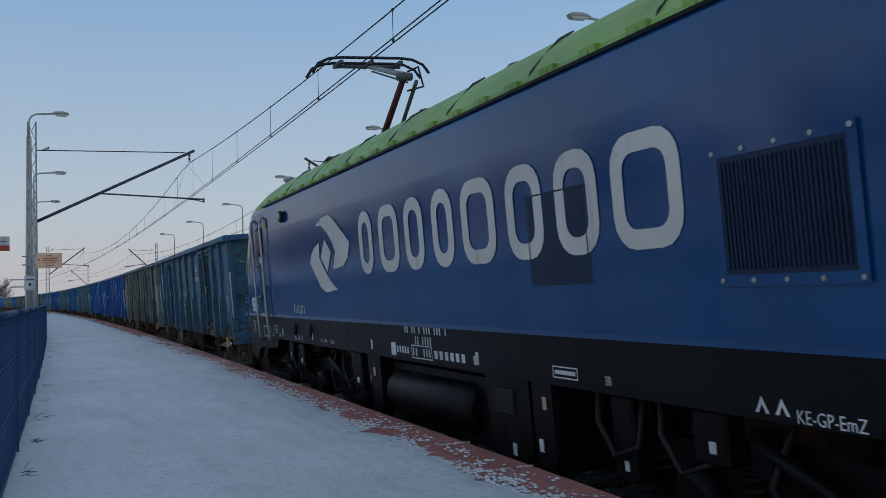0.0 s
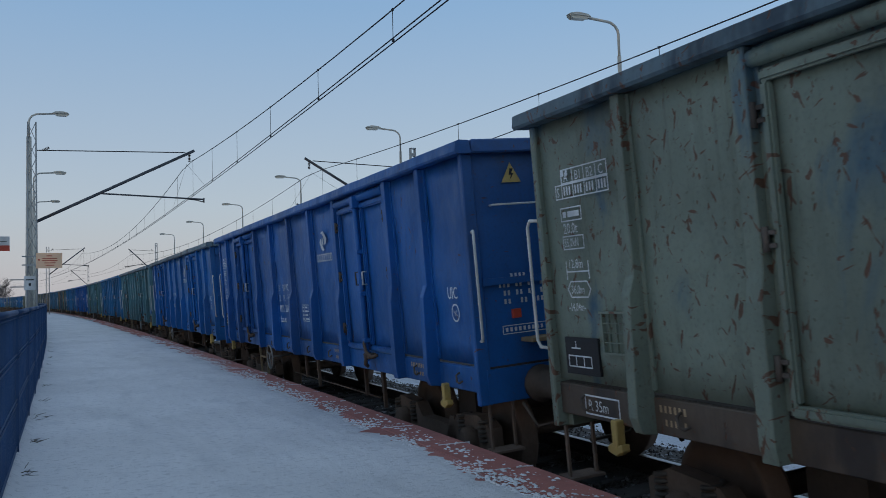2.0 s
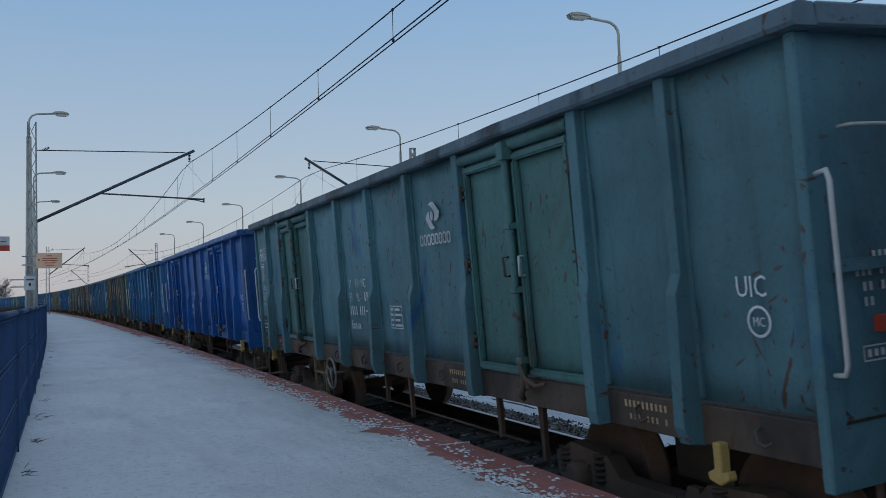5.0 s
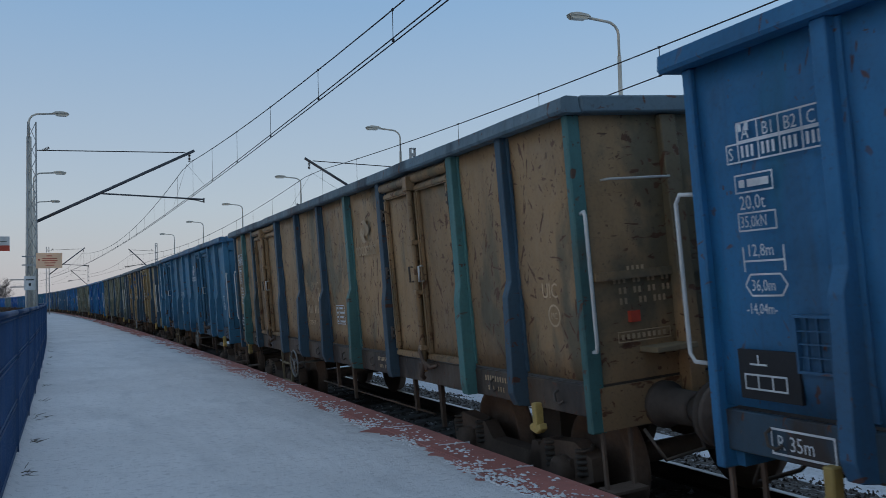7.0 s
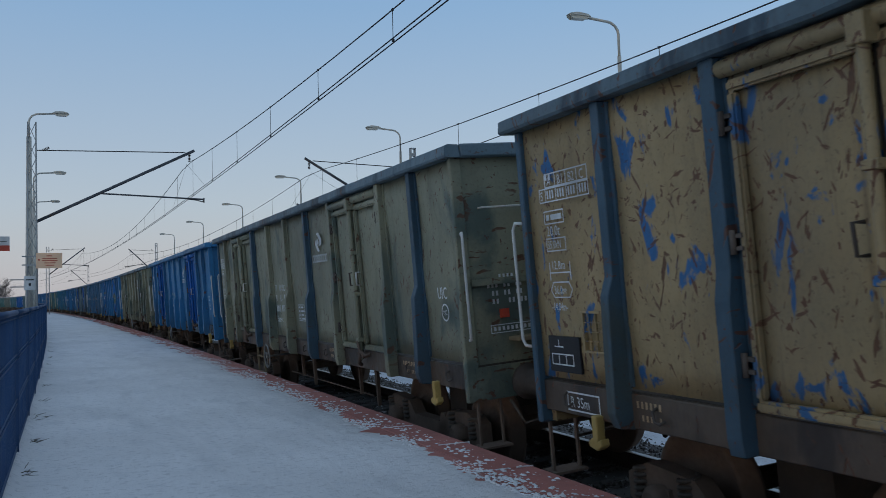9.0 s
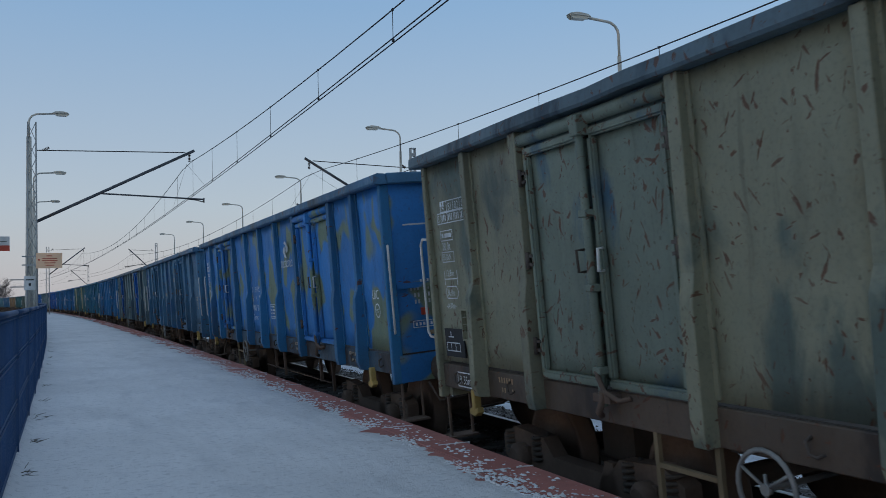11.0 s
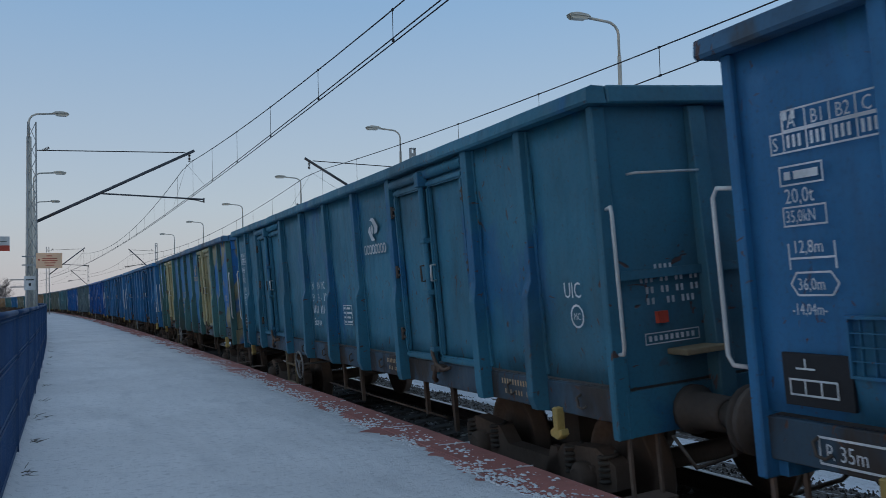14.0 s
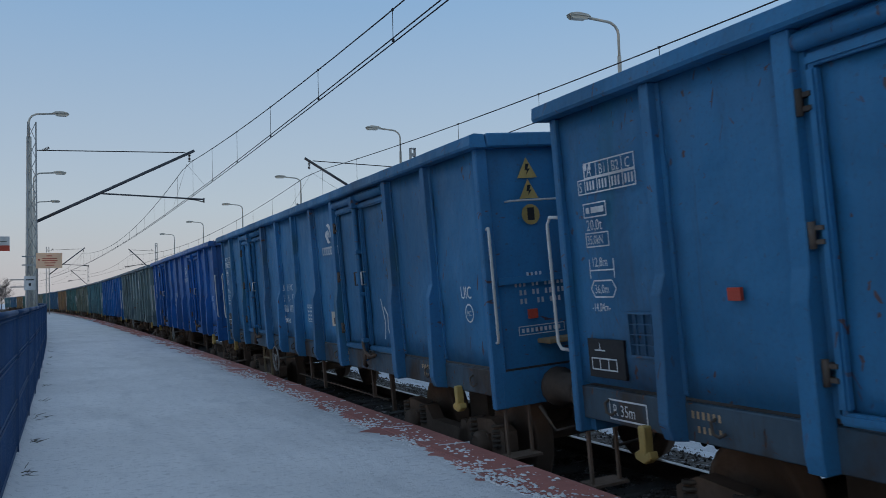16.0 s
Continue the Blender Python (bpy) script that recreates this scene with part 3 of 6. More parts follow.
                bm = pipe(B(), [(X(1.48), yc + k * 0.10, 2.06), (X(1.535), yc + k * 0.12, 2.06), (X(1.535), yc + k * 0.13, 2.21), (X(1.48), yc + k * 0.11, 2.21)], 0.011)
                part("handle", bm, WHITE_PAINT if k < 0 else IRON, door)
                ye = yc + k * (0.03 + leaf)
                for z in (1.52, 2.17, 2.80):
                    bm = box(B(), X(1.43), X(1.492), *sorted((ye - k * 0.03, ye + k * 0.09)), z - 0.045, z - 0.022)
                    box(bm, X(1.43), X(1.492), *sorted((ye - k * 0.03, ye + k * 0.09)), z + 0.022, z + 0.045)
                    tube(bm, (X(1.492), ye + k * 0.035, z - 0.065), (X(1.492), ye + k * 0.035, z + 0.065), 0.018, 8)
                    part("hinge", bm, IRON, door)
            if sx < 0:
                bm = tube(B(), (X(1.515), yc, 1.16), (X(1.515), yc, 3.08), 0.030, 10)
                for z in (1.40, 1.95, 2.45):
                    box(bm, X(1.47), X(1.552), yc - 0.045, yc + 0.045, z - 0.025, z + 0.025)
                box(bm, X(1.46), X(1.56), yc - 0.05, yc + 0.05, 2.97, 3.11)
                bevel(bm, 0.006)
                part("locking_bar", bm, None, w)
            bm = box(B(), X(1.38), X(1.420), yc - 0.03, yc + 0.03, 1.27, 3.02)
            for ye in (yc - door_half + 0.075, yc + door_half - 0.075):
                box(bm, X(1.38), X(1.425), ye - 0.045, ye + 0.045, 1.27, 3.02)
            part("door_jamb", bm, IRON, w, "dark gap with the door hinges")
            bm = tube(B(), (X(1.465), yc - door_half + 0.07, 3.088), (X(1.465), yc + door_half - 0.07, 3.088), 0.048, 10)
            box(bm, X(1.38), X(1.425), yc - door_half, yc + door_half, 3.02, 3.16)
            part("door_lintel", bm, None, w)
            if sx > 0:
                continue
            bm = pipe(B(), [(X(1.52), yc + 0.05, 1.42), (X(1.555), yc - 0.02, 1.36), (X(1.56), yc - 0.09, 1.27), (X(1.54), yc - 0.22, 1.22), (X(1.50), yc - 0.30, 1.24)], 0.020, 6)
            pipe(bm, [(X(1.51), yc, 1.30), (X(1.54), yc - 0.02, 1.20), (X(1.54), yc + 0.03, 1.12), (X(1.50), yc + 0.06, 1.09)], 0.026, 6)
            box(bm, X(1.44), X(1.535), yc - 0.10, yc + 0.10, 1.185, 1.245)
            bevel(bm, 0.005)
            part("latch", bm, RUST_IRON, w)
        # handrails, tow hooks, steps
        for k in (-1, 1):
            yo = k * 6.42
            bm = pipe(B(), [(X(1.44), yo, 2.46), (X(1.47), yo + k * 0.09, 2.47), (X(1.48), yo + k * 0.115, 2.42), (X(1.48), yo + k * 0.115, 1.56), (X(1.47), yo + k * 0.09, 1.51), (X(1.44), yo, 1.50)], 0.013, 8)
            part("handrail", bm, WHITE_PAINT, w, "white tube handrail")
            yh = k * 5.6
            bm = prism(B(), [(yh - 0.04, 1.07), (yh + 0.03, 1.07), (yh + 0.03, 0.92), (yh + 0.09, 0.89), (yh + 0.08, 0.85), (yh - 0.01, 0.83), (yh - 0.08, 0.87), (yh - 0.07, 0.92), (yh - 0.03, 0.90)], 0, X(1.43), X(1.50))
            bevel(bm, 0.008)
            part("tow_hook", bm, YELLOW, w, "scuffed yellow rope hook")
            bm = box(B(), *sorted((X(1.14), X(1.43))), *sorted((k * 6.30, k * 6.50)), 0.52, 0.54)
            for xx in (1.17, 1.40):
                box(bm, *sorted((X(xx - 0.010), X(xx + 0.010))), *sorted((k * 6.36, k * 6.39)), 0.54, 1.0)
            part("step", bm, RUST_IRON, w)
            # buffers
            bm = lathe(B(), [(0, 0.17), (0.05, 0.17), (0.06, 0.13), (0.34, 0.12), (0.36, 0.10)], (X(0.875), k * 6.40, 1.06), (0, k, 0), 16)
            buf = part("buffer", bm, IRON, w)
            bm = lathe(B(), [(0.34, 0.09), (0.55, 0.09), (0.56, 0.22), (0.60, 0.225), (0.62, 0.18)], (X(0.875), k * 6.40, 1.06), (0, k, 0), 20)
            part("buffer_head", bm, IRON, buf)
        yw = (2.12 if gussets else 1.95) * (1 if sx < 0 else -1)
        bm = ring(B(), (X(1.46), yw, 0.87), (1, 0, 0), 0.205, 0.015, 24, 6)
        for a in range(3):
            t = a * math.tau / 3 + 0.5
            tube(bm, (X(1.46), yw, 0.87), (X(1.46), yw + 0.205 * math.cos(t), 0.87 + 0.205 * math.sin(t)), 0.011, 5)
        tube(bm, (X(1.475), yw, 0.87), (X(1.44), yw, 0.87), 0.035, 8)
        tube(bm, (X(1.46), yw, 0.95), (X(1.46), yw + 0.21 * math.cos(t), 0.95 + 0.21 * math.sin(t)), 0.010, 5)
        tube(bm, (X(1.46), yw, 0.87), (X(0.9), yw, 0.87), 0.018, 6)
        part("brake_handwheel", bm, WHEEL_GREY, w, "pale spoked handbrake wheel")
    for k in (-1, 1):
        # end walls
        bm = B()
        box(bm, -1.38, 1.38, *sorted((k * 6.33, k * 6.37)), 1.26, 3.17)
        part("end_wall", bm, None, w)
        for x in (-0.62, 0.62):
            bm = prism(B(), [(k * 6.37, 3.15), (k * 6.43, 3.15), (k * 6.50, 1.3), (k * 6.50, 0.95), (k * 6.37, 0.95)], 0, x - 0.07, x + 0.07)
            bevel(bm, 0.008)
            part("end_post", bm, None, w)
        bm = box(B(), -1.36, 1.36, *sorted((k * 6.35, k * 6.41)), 1.98, 2.04)
        part("end_rib", bm, None, w)
        bm = box(B(), -1.40, 1.40, *sorted((k * 6.34, k * 6.495)), 3.155, 3.275)
        bevel(bm, 0.012)
        part("end_top_rail", bm, None, w)
        for x in (-1, 1) if gussets else ():
            bm = prism(B(), [(x * 1.36, 3.16), (x * 1.02, 3.16), (x * 1.08, 3.06), (x * 1.26, 2.97), (x * 1.36, 2.97)], 1, *sorted((k * 6.37, k * 6.425)))
            part("corner_gusset", bm, None, w)
        bm = box(B(), -1.40, 1.40, *sorted((k * 6.26, k * 6.40)), 0.94, 1.24)
        part("headstock", bm, None, w)
        bm = pipe(B(), [(-0.68, k * 6.40, 2.69), (-0.68, k * 6.46, 2.69), (-1.22, k * 6.46, 2.69), (-1.22, k * 6.38, 2.69)], 0.009)
        part("end_grab_bar", bm, WHITE_PAINT, w)
        bm = bevel(box(B(), -1.02, -0.66, *sorted((k * 6.37, k * 6.58)), 1.45, 1.49), 0.006)
        part("end_step", bm, WOOD, w, "pale worn end step")
        bm = pipe(B(), [(-0.62, k * 6.42, 0.92), (-0.70, k * 6.58, 0.74), (-1.05, k * 6.60, 0.72), (-1.10, k * 6.45, 0.92)], 0.014)
        part("uncoupling_grip", bm, IRON, w)
        bm = B()
        box(bm, -0.05, 0.05, *sorted((k * 6.40, k * 6.72)), 1.0, 1.12)
        for j in range(2):
            ring(bm, (0, k * (6.80 + j * 0.13), 1.0), (1, 0, 0) if j else (0, 0, 1), 0.09, 0.022, 14, 6)
        part("coupling", bm, IRON, w)
        bm = pipe(B(), [(0.35, k * 6.4, 0.92), (0.35, k * 6.6, 0.80), (0.30, k * 6.75, 0.55), (0.2, k * 6.95, 0.45)], 0.025)
        part("brake_hose", bm, RUBBER, w)
        bm = box(B(), -1.09, -1.01, *sorted((k * 6.37, k * 6.41)), 1.67, 1.75)
        part("tail_reflector", bm, RED, w, "small red reflector plate")
        wagon_bogie(w, k * 4.5)
    # brake gear below the floor
    bm = lathe(B(), [(-0.45, 0.05), (-0.42, 0.15), (0.42, 0.15), (0.45, 0.05)], (-0.55, 1.2, 0.86), (0, 1, 0), 16)
    part("air_reservoir", bm, IRON, w)
    bm = tube(B(), (-1.2, -2.9, 0.62), (-1.2, 1.4, 0.62), 0.012, 6)
    for y in (-2.4, 0.6):
        box(bm, -1.22, -1.18, y - 0.03, y + 0.03, 0.60, 0.98)
    part("brake_rod", bm, RUST_IRON, w)
    bm = B()
    for y in (2.50, 3.06):
        box(bm, -1.44, -1.41, y - 0.02, y + 0.02, 0.52, 1.04)
    box(bm, -1.45, -1.40, 2.49, 3.07, 0.52, 0.55)
    box(bm, -1.44, -1.41, 2.51, 3.05, 0.82, 0.85)
    part("shunter_step", bm, WOOD, w, "pale worn step ladder")
    for y in (-3.35, -0.45):
        bm = prism(B(), [(y, 1.0), (y + 0.08, 1.0), (y + 0.06, 0.55), (y + 0.02, 0.55)], 0, -1.30, -1.26)
        part("lever_bracket", bm, RUST_IRON, w)
    return w


def edge_slabs():
    """Red slabs along the platform's edge, each laid on its own."""
    bm = B()
    box(bm, 0.0, 0.36, 0.006, 1.134, -0.06, 0.0)
    bevel(bm, 0.006)
    me = bpy.data.meshes.new("edge_slab")
    bm.to_mesh(me)
    bm.free()
    bm = B()
    box(bm, -0.36, -0.012, 0.006, 1.134, -0.06, 0.0)
    bevel(bm, 0.006)
    inner = bpy.data.meshes.new("inner_slab")
    bm.to_mesh(inner)
    bm.free()
    rng = random.Random(9)
    for k in range(-8, 110):
        s = 4.51 + 1.14 * k
        for mesh, name in ((me, "edge_slab"), (inner, "inner_slab")):
            if name == "inner_slab" and s > 60:
                continue
            mesh.materials.append(SLAB) if not mesh.materials else None
            ob = new(name, mesh)
            ob.matrix_world = on_track(s, False) @ Matrix.Translation((-2.10, 0, PLATFORM_Z + rng.uniform(-0.004, 0.003)))
            ob.parent = platform


edge_slabs()
bm = B()
for k in range(-8, 110):
    s = 4.51 + 1.14 * k
    m = on_track(s, False)
    rng2 = random.Random(k)
    x = -2.42
    while x < -1.78:
        d = rng2.uniform(0.02, 0.10)
        if rng2.random() < 0.55:
            box(bm, x, x + d, -0.006, 0.006 + rng2.uniform(0, 0.008), PLATFORM_Z - 0.02, PLATFORM_Z + 0.004, m)
        x += d
tagged(part("joint_snow", bm, SNOW, platform), kind="stuff")


# weeds poking through the snow at the fence
bm = B()
rng = random.Random(12)
for s in (7.2, 7.4, 8.9, 9.0, 10.6, 10.8, 12.4, 14.6, 17.2, 19.5, 22.0, 24.5, 27.0, 30.0):
    for _ in range(4):
        p = beside(s + rng.uniform(-0.12, 0.12), -5.20 + rng.uniform(-0.03, 0.10), PLATFORM_Z + 0.01)
        q = p + Vector((rng.uniform(0.02, 0.13), rng.uniform(-0.06, 0.06), rng.uniform(0.005, 0.04)))
        tube(bm, p, q, 0.004, 3, 0.0015)
tagged(part("dry_weeds", bm, DRY_WEED), "dry weed stalks in the snow along the fence", "weeds", kind="stuff")


# ---- lettering of a wagon ----
def add_lettering(w, gussets):
    """Marks on the side that faces the platform and on the rear-facing end."""
    made = []
    lat = -1.466
    bm = B()
    write(bm, "31", 0.15, side_mark(lat, 0.97, 2.03), 0.8)
    write(bm, "RIV MC", 0.15, side_mark(lat, 0.70, 2.03), 0.8)
    write(bm, "51", 0.15, side_mark(lat, 0.97, 1.86), 0.8)
    write(bm, "PL -", 0.15, side_mark(lat, 0.70, 1.86), 0.8)
    for k in range(4):
        bar(bm, 0.58 + k * 0.085, 0.612 + k * 0.085, 0.0, 0.11, side_mark(lat, 0.97, 1.86))
    for k in (0, 1, 2, 3, 5, 6, 7, 9):
        bar(bm, k * 0.075, k * 0.075 + 0.032, 0.0, 0.11, side_mark(lat, 0.97, 1.69))
    bar(bm, 8 * 0.075, 8 * 0.075 + 0.05, 0.045, 0.062, side_mark(lat, 0.97, 1.69))
    write(bm, "Eaos-xx", 0.15, side_mark(lat, 0.97, 1.52), 0.75)
    made.append(tagged(part("number_block", bm, MARK, w), kind="stuff"))
    bm = B()
    m = side_mark(lat, -0.46, 1.56)
    frame_lines(bm, 0, 0.36, 0, 0.25, 0.010, m)
    bar(bm, 0.11, 0.118, 0.01, 0.24, m)
    for k in range(4):
        bar(bm, 0.02, 0.09, 0.025 + k * 0.057, 0.05 + k * 0.057, m)
        bar(bm, 0.14, 0.34 - 0.05 * (k % 2), 0.025 + k * 0.057, 0.05 + k * 0.057, m)
    made.append(part("data_table", bm, MARK, w))
    bm = B()
    emblem(bm, 0.27, side_mark(lat, -1.86, 2.68 if gussets else 2.76))
    made.append(part("company_emblem", bm, MARK, w))
    bm = B()
    brand_blocks(bm, 0.74, 0.11, 8, 0.018, side_mark(lat, -1.50, 2.40 if gussets else 2.48))
    made.append(tagged(part("name_rings", bm, MARK, w), kind="stuff"))
    bm = B()
    m = side_mark(lat, -5.84, 1.88)
    write(bm, "UIC", 0.16, m)
    ring_m = side_mark(lat, -5.99, 1.75)
    for k in range(16):
        a, b = k * math.tau / 16, (k + 1) * math.tau / 16
        flat(bm, [(r * math.cos(q), r * math.sin(q)) for r, q in ((0.085, a), (0.085, b), (0.070, b), (0.070, a))], ring_m)
    write(bm, "MC", 0.07, side_mark(lat, -5.945, 1.725))
    made.append(part("uic_mark", bm, MARK, w))
    # load table and length marks near the leading end
    bm = B()
    m = side_mark(lat, 6.10, 2.58)
    frame_lines(bm, 0, 0.66, 0, 0.105, 0.009, m)
    frame_lines(bm, 0.09, 0.66, 0.105, 0.21, 0.009, m)
    for k, c in enumerate(("A", "B1", "B2", "C")):
        write(bm, c, 0.095, side_mark(lat, 6.10 - 0.12 - k * 0.145, 2.70))
        bar(bm, 0.085 + k * 0.145, 0.094 + k * 0.145, 0.01, 0.20, m)
        for j in range(3):
            bar(bm, 0.11 + k * 0.145 + j * 0.035, 0.128 + k * 0.145 + j * 0.035, 0.024, 0.085, m)
    write(bm, "S", 0.095, side_mark(lat, 6.085, 2.60))
    for j in range(4):
        bar(bm, -0.12 + 0.05 * j, -0.095 + 0.05 * j, 0.14, 0.19, side_mark(lat, 5.98, 2.60)) if j > 1 else None
    made.append(part("load_table", bm, MARK, w))
    bm = B()
    m = side_mark(lat, 6.06, 2.32)
    frame_lines(bm, 0, 0.27, 0.10, 0.20, 0.009, m)
    bar(bm, 0.03, 0.07, 0.13, 0.17, m)
    bar(bm, 0.09, 0.24, 0.13, 0.17, m)
    write(bm, "20,0t", 0.105, side_mark(lat, 6.04, 2.335))
    frame_lines(bm, 0, 0.27, -0.10, 0.0, 0.009, m)
    write(bm, "35,0kN", 0.085, side_mark(lat, 6.045, 2.242), 0.75)
    made.append(part("axle_load_mark", bm, MARK, w))
    bm = B()
    m2 = side_mark(lat, 6.02, 2.09)
    write(bm, "12,8m", 0.09, m2)
    bar(bm, -0.02, 0.25, -0.03, -0.02, m2)
    bar(bm, -0.03, -0.02, -0.08, 0.05, m2)
    bar(bm, 0.25, 0.26, -0.08, 0.05, m2)
    write(bm, "36,0m", 0.085, side_mark(lat, 6.01, 1.91), 0.8)
    m3 = side_mark(lat, 6.05, 1.885)
    for (x0, y0), (x1, y1) in (((0.04, 0), (0.25, 0)), ((0.25, 0), (0.29, 0.055)), ((0.29, 0.055), (0.25, 0.11)), ((0.25, 0.11), (0.04, 0.11)), ((0.04, 0.11), (0.0, 0.055)), ((0.0, 0.055), (0.04, 0))):
        d = Vector((y0 - y1, x1 - x0)).normalized() * 0.005
        flat(bm, [(x0 - d.x, y0 - d.y), (x1 - d.x, y1 - d.y), (x1 + d.x, y1 + d.y), (x0 + d.x, y0 + d.y)], m3)
    write(bm, "-14,04m-", 0.08, side_mark(lat, 6.06, 1.79), 0.75)
    made.append(part("length_mark", bm, MARK, w))
    bm = B()
    box(bm, lat - 0.001, lat + 0.02, 5.74, 6.16, 1.34, 1.60)
    made.append(part("black_field", bm, BLACK_PLATE, w))
    bm = B()
    m = side_mark(lat - 0.006, 6.12, 1.39)
    frame_lines(bm, 0, 0.30, 0, 0.085, 0.010, m)
    for k in (1, 2):
        bar(bm, k * 0.10 - 0.005, k * 0.10 + 0.005, 0.010, 0.075, m)
    bar(bm, 0.05, 0.17, 0.13, 0.14, m)
    bar(bm, 0.105, 0.115, 0.14, 0.185, m)
    made.append(part("jacking_mark", bm, MARK, w))
    bm = B()
    h0, h1 = (5.46, 5.74) if gussets else (5.34, 5.66)
    box(bm, lat - 0.012, lat + 0.02, h0, h1, 1.50, 1.515)
    box(bm, lat - 0.020, lat + 0.02, h0 - 0.01, h1 + 0.01, 1.775, 1.79)
    for y in (h0, h1 - 0.014):
        box(bm, lat - 0.012, lat + 0.02, y, y + 0.014, 1.515, 1.775)
    for k in range(1, 4):
        box(bm, lat - 0.006, lat + 0.01, h0 + (h1 - h0) * k / 4 - 0.003, h0 + (h1 - h0) * k / 4 + 0.003, 1.515, 1.775)
        box(bm, lat - 0.005, lat + 0.01, h0, h1, 1.515 + 0.065 * k - 0.003, 1.515 + 0.065 * k + 0.003)
    made.append(part("label_holder", bm, None, w))
    bm = B()
    m = side_mark(-1.446, 6.0, 1.06)
    frame_lines(bm, 0, 0.42, 0, 0.14, 0.012, m)
    write(bm, "R 35m", 0.11, side_mark(-1.446, 5.96, 1.09))
    made.append(part("curve_mark", bm, MARK, w))
    bm = B()
    for y0, ww in ((5.15, 0.30), (-1.9, 0.36), (-4.7, 0.45)):
        m = side_mark(-1.446, y0, 1.09)
        for j in range(int(ww / 0.045)):
            bar(bm, j * 0.045, j * 0.045 + 0.022, 0.08, 0.125, m)
            if j % 4:
                bar(bm, j * 0.045, j * 0.045 + 0.02, 0.0, 0.04, m)
    made.append(tagged(part("sole_bar_marks", bm, MARK_OLD, w), kind="stuff"))
    bm = B()
    m = Matrix.Translation((-1.20, -6.385, 1.80)) @ ENDWALL
    for k, groups in enumerate(((1, 2, 5, 6, 8, 9, 10), (1, 2, 4, 5, 7, 8, 10, 11), (0, 1, 2, 4, 5, 7, 8, 10, 11), (3, 4, 5, 6))):
        for j in groups:
            bar(bm, j * 0.042, j * 0.042 + 0.022, 0.075 * k, 0.075 * k + 0.045, m)
    m = Matrix.Translation((-1.20, -6.385, 1.53)) @ ENDWALL
    frame_lines(bm, 0, 0.46, 0, 0.08, 0.008, m)
    for j in range(9):
        bar(bm, 0.03 + j * 0.045, 0.055 + j * 0.045, 0.022, 0.058, m)
    made.append(part("end_lettering", bm, MARK, w))
    bm = B()
    m = Matrix.Translation((-0.95, -6.404, 1.03)) @ ENDWALL
    flat(bm, [(0, 0), (0.08, 0.05), (0, 0.1)], m)
    made.append(part("headstock_mark", bm, MARK, w))
    return made


def add_warnings(w, single, y=-6.39):
    """Overhead-line warning plates on an end wall."""
    for z, size in ((2.89, 0.20), (2.71, 0.19))[:1 if single else 2]:
        bm = B()
        m = Matrix.Translation((-0.98, y, z)) @ ENDWALL
        flat(bm, [(-size / 2, 0), (size / 2, 0), (0, size * 0.9)], m)
        p = part("warning_plate", bm, YELLOW, w, "yellow warning triangle")
        bm = B()
        m = Matrix.Translation((-0.98, y - 0.004, z)) @ ENDWALL
        flat(bm, [(-0.01, size * 0.62), (0.025, size * 0.62), (0.008, size * 0.40), (0.03, size * 0.40), (-0.012, size * 0.12), (0.0, size * 0.33), (-0.022, size * 0.33)], m)
        part("flash", bm, BLACK_PLATE, p)
    if single:
        return
    bm = B()
    m = Matrix.Translation((-0.98, y, 2.57)) @ ENDWALL
    flat(bm, [(0.09 * math.cos(k * math.tau / 20), 0.09 * math.sin(k * math.tau / 20)) for k in range(20)], m)
    p = part("prohibition_plate", bm, YELLOW, w)
    bm = B()
    m = Matrix.Translation((-0.98, y - 0.004, 2.57)) @ ENDWALL
    bar(bm, -0.035, 0.035, -0.05, 0.06, m)
    part("pictogram", bm, BLACK_PLATE, p)


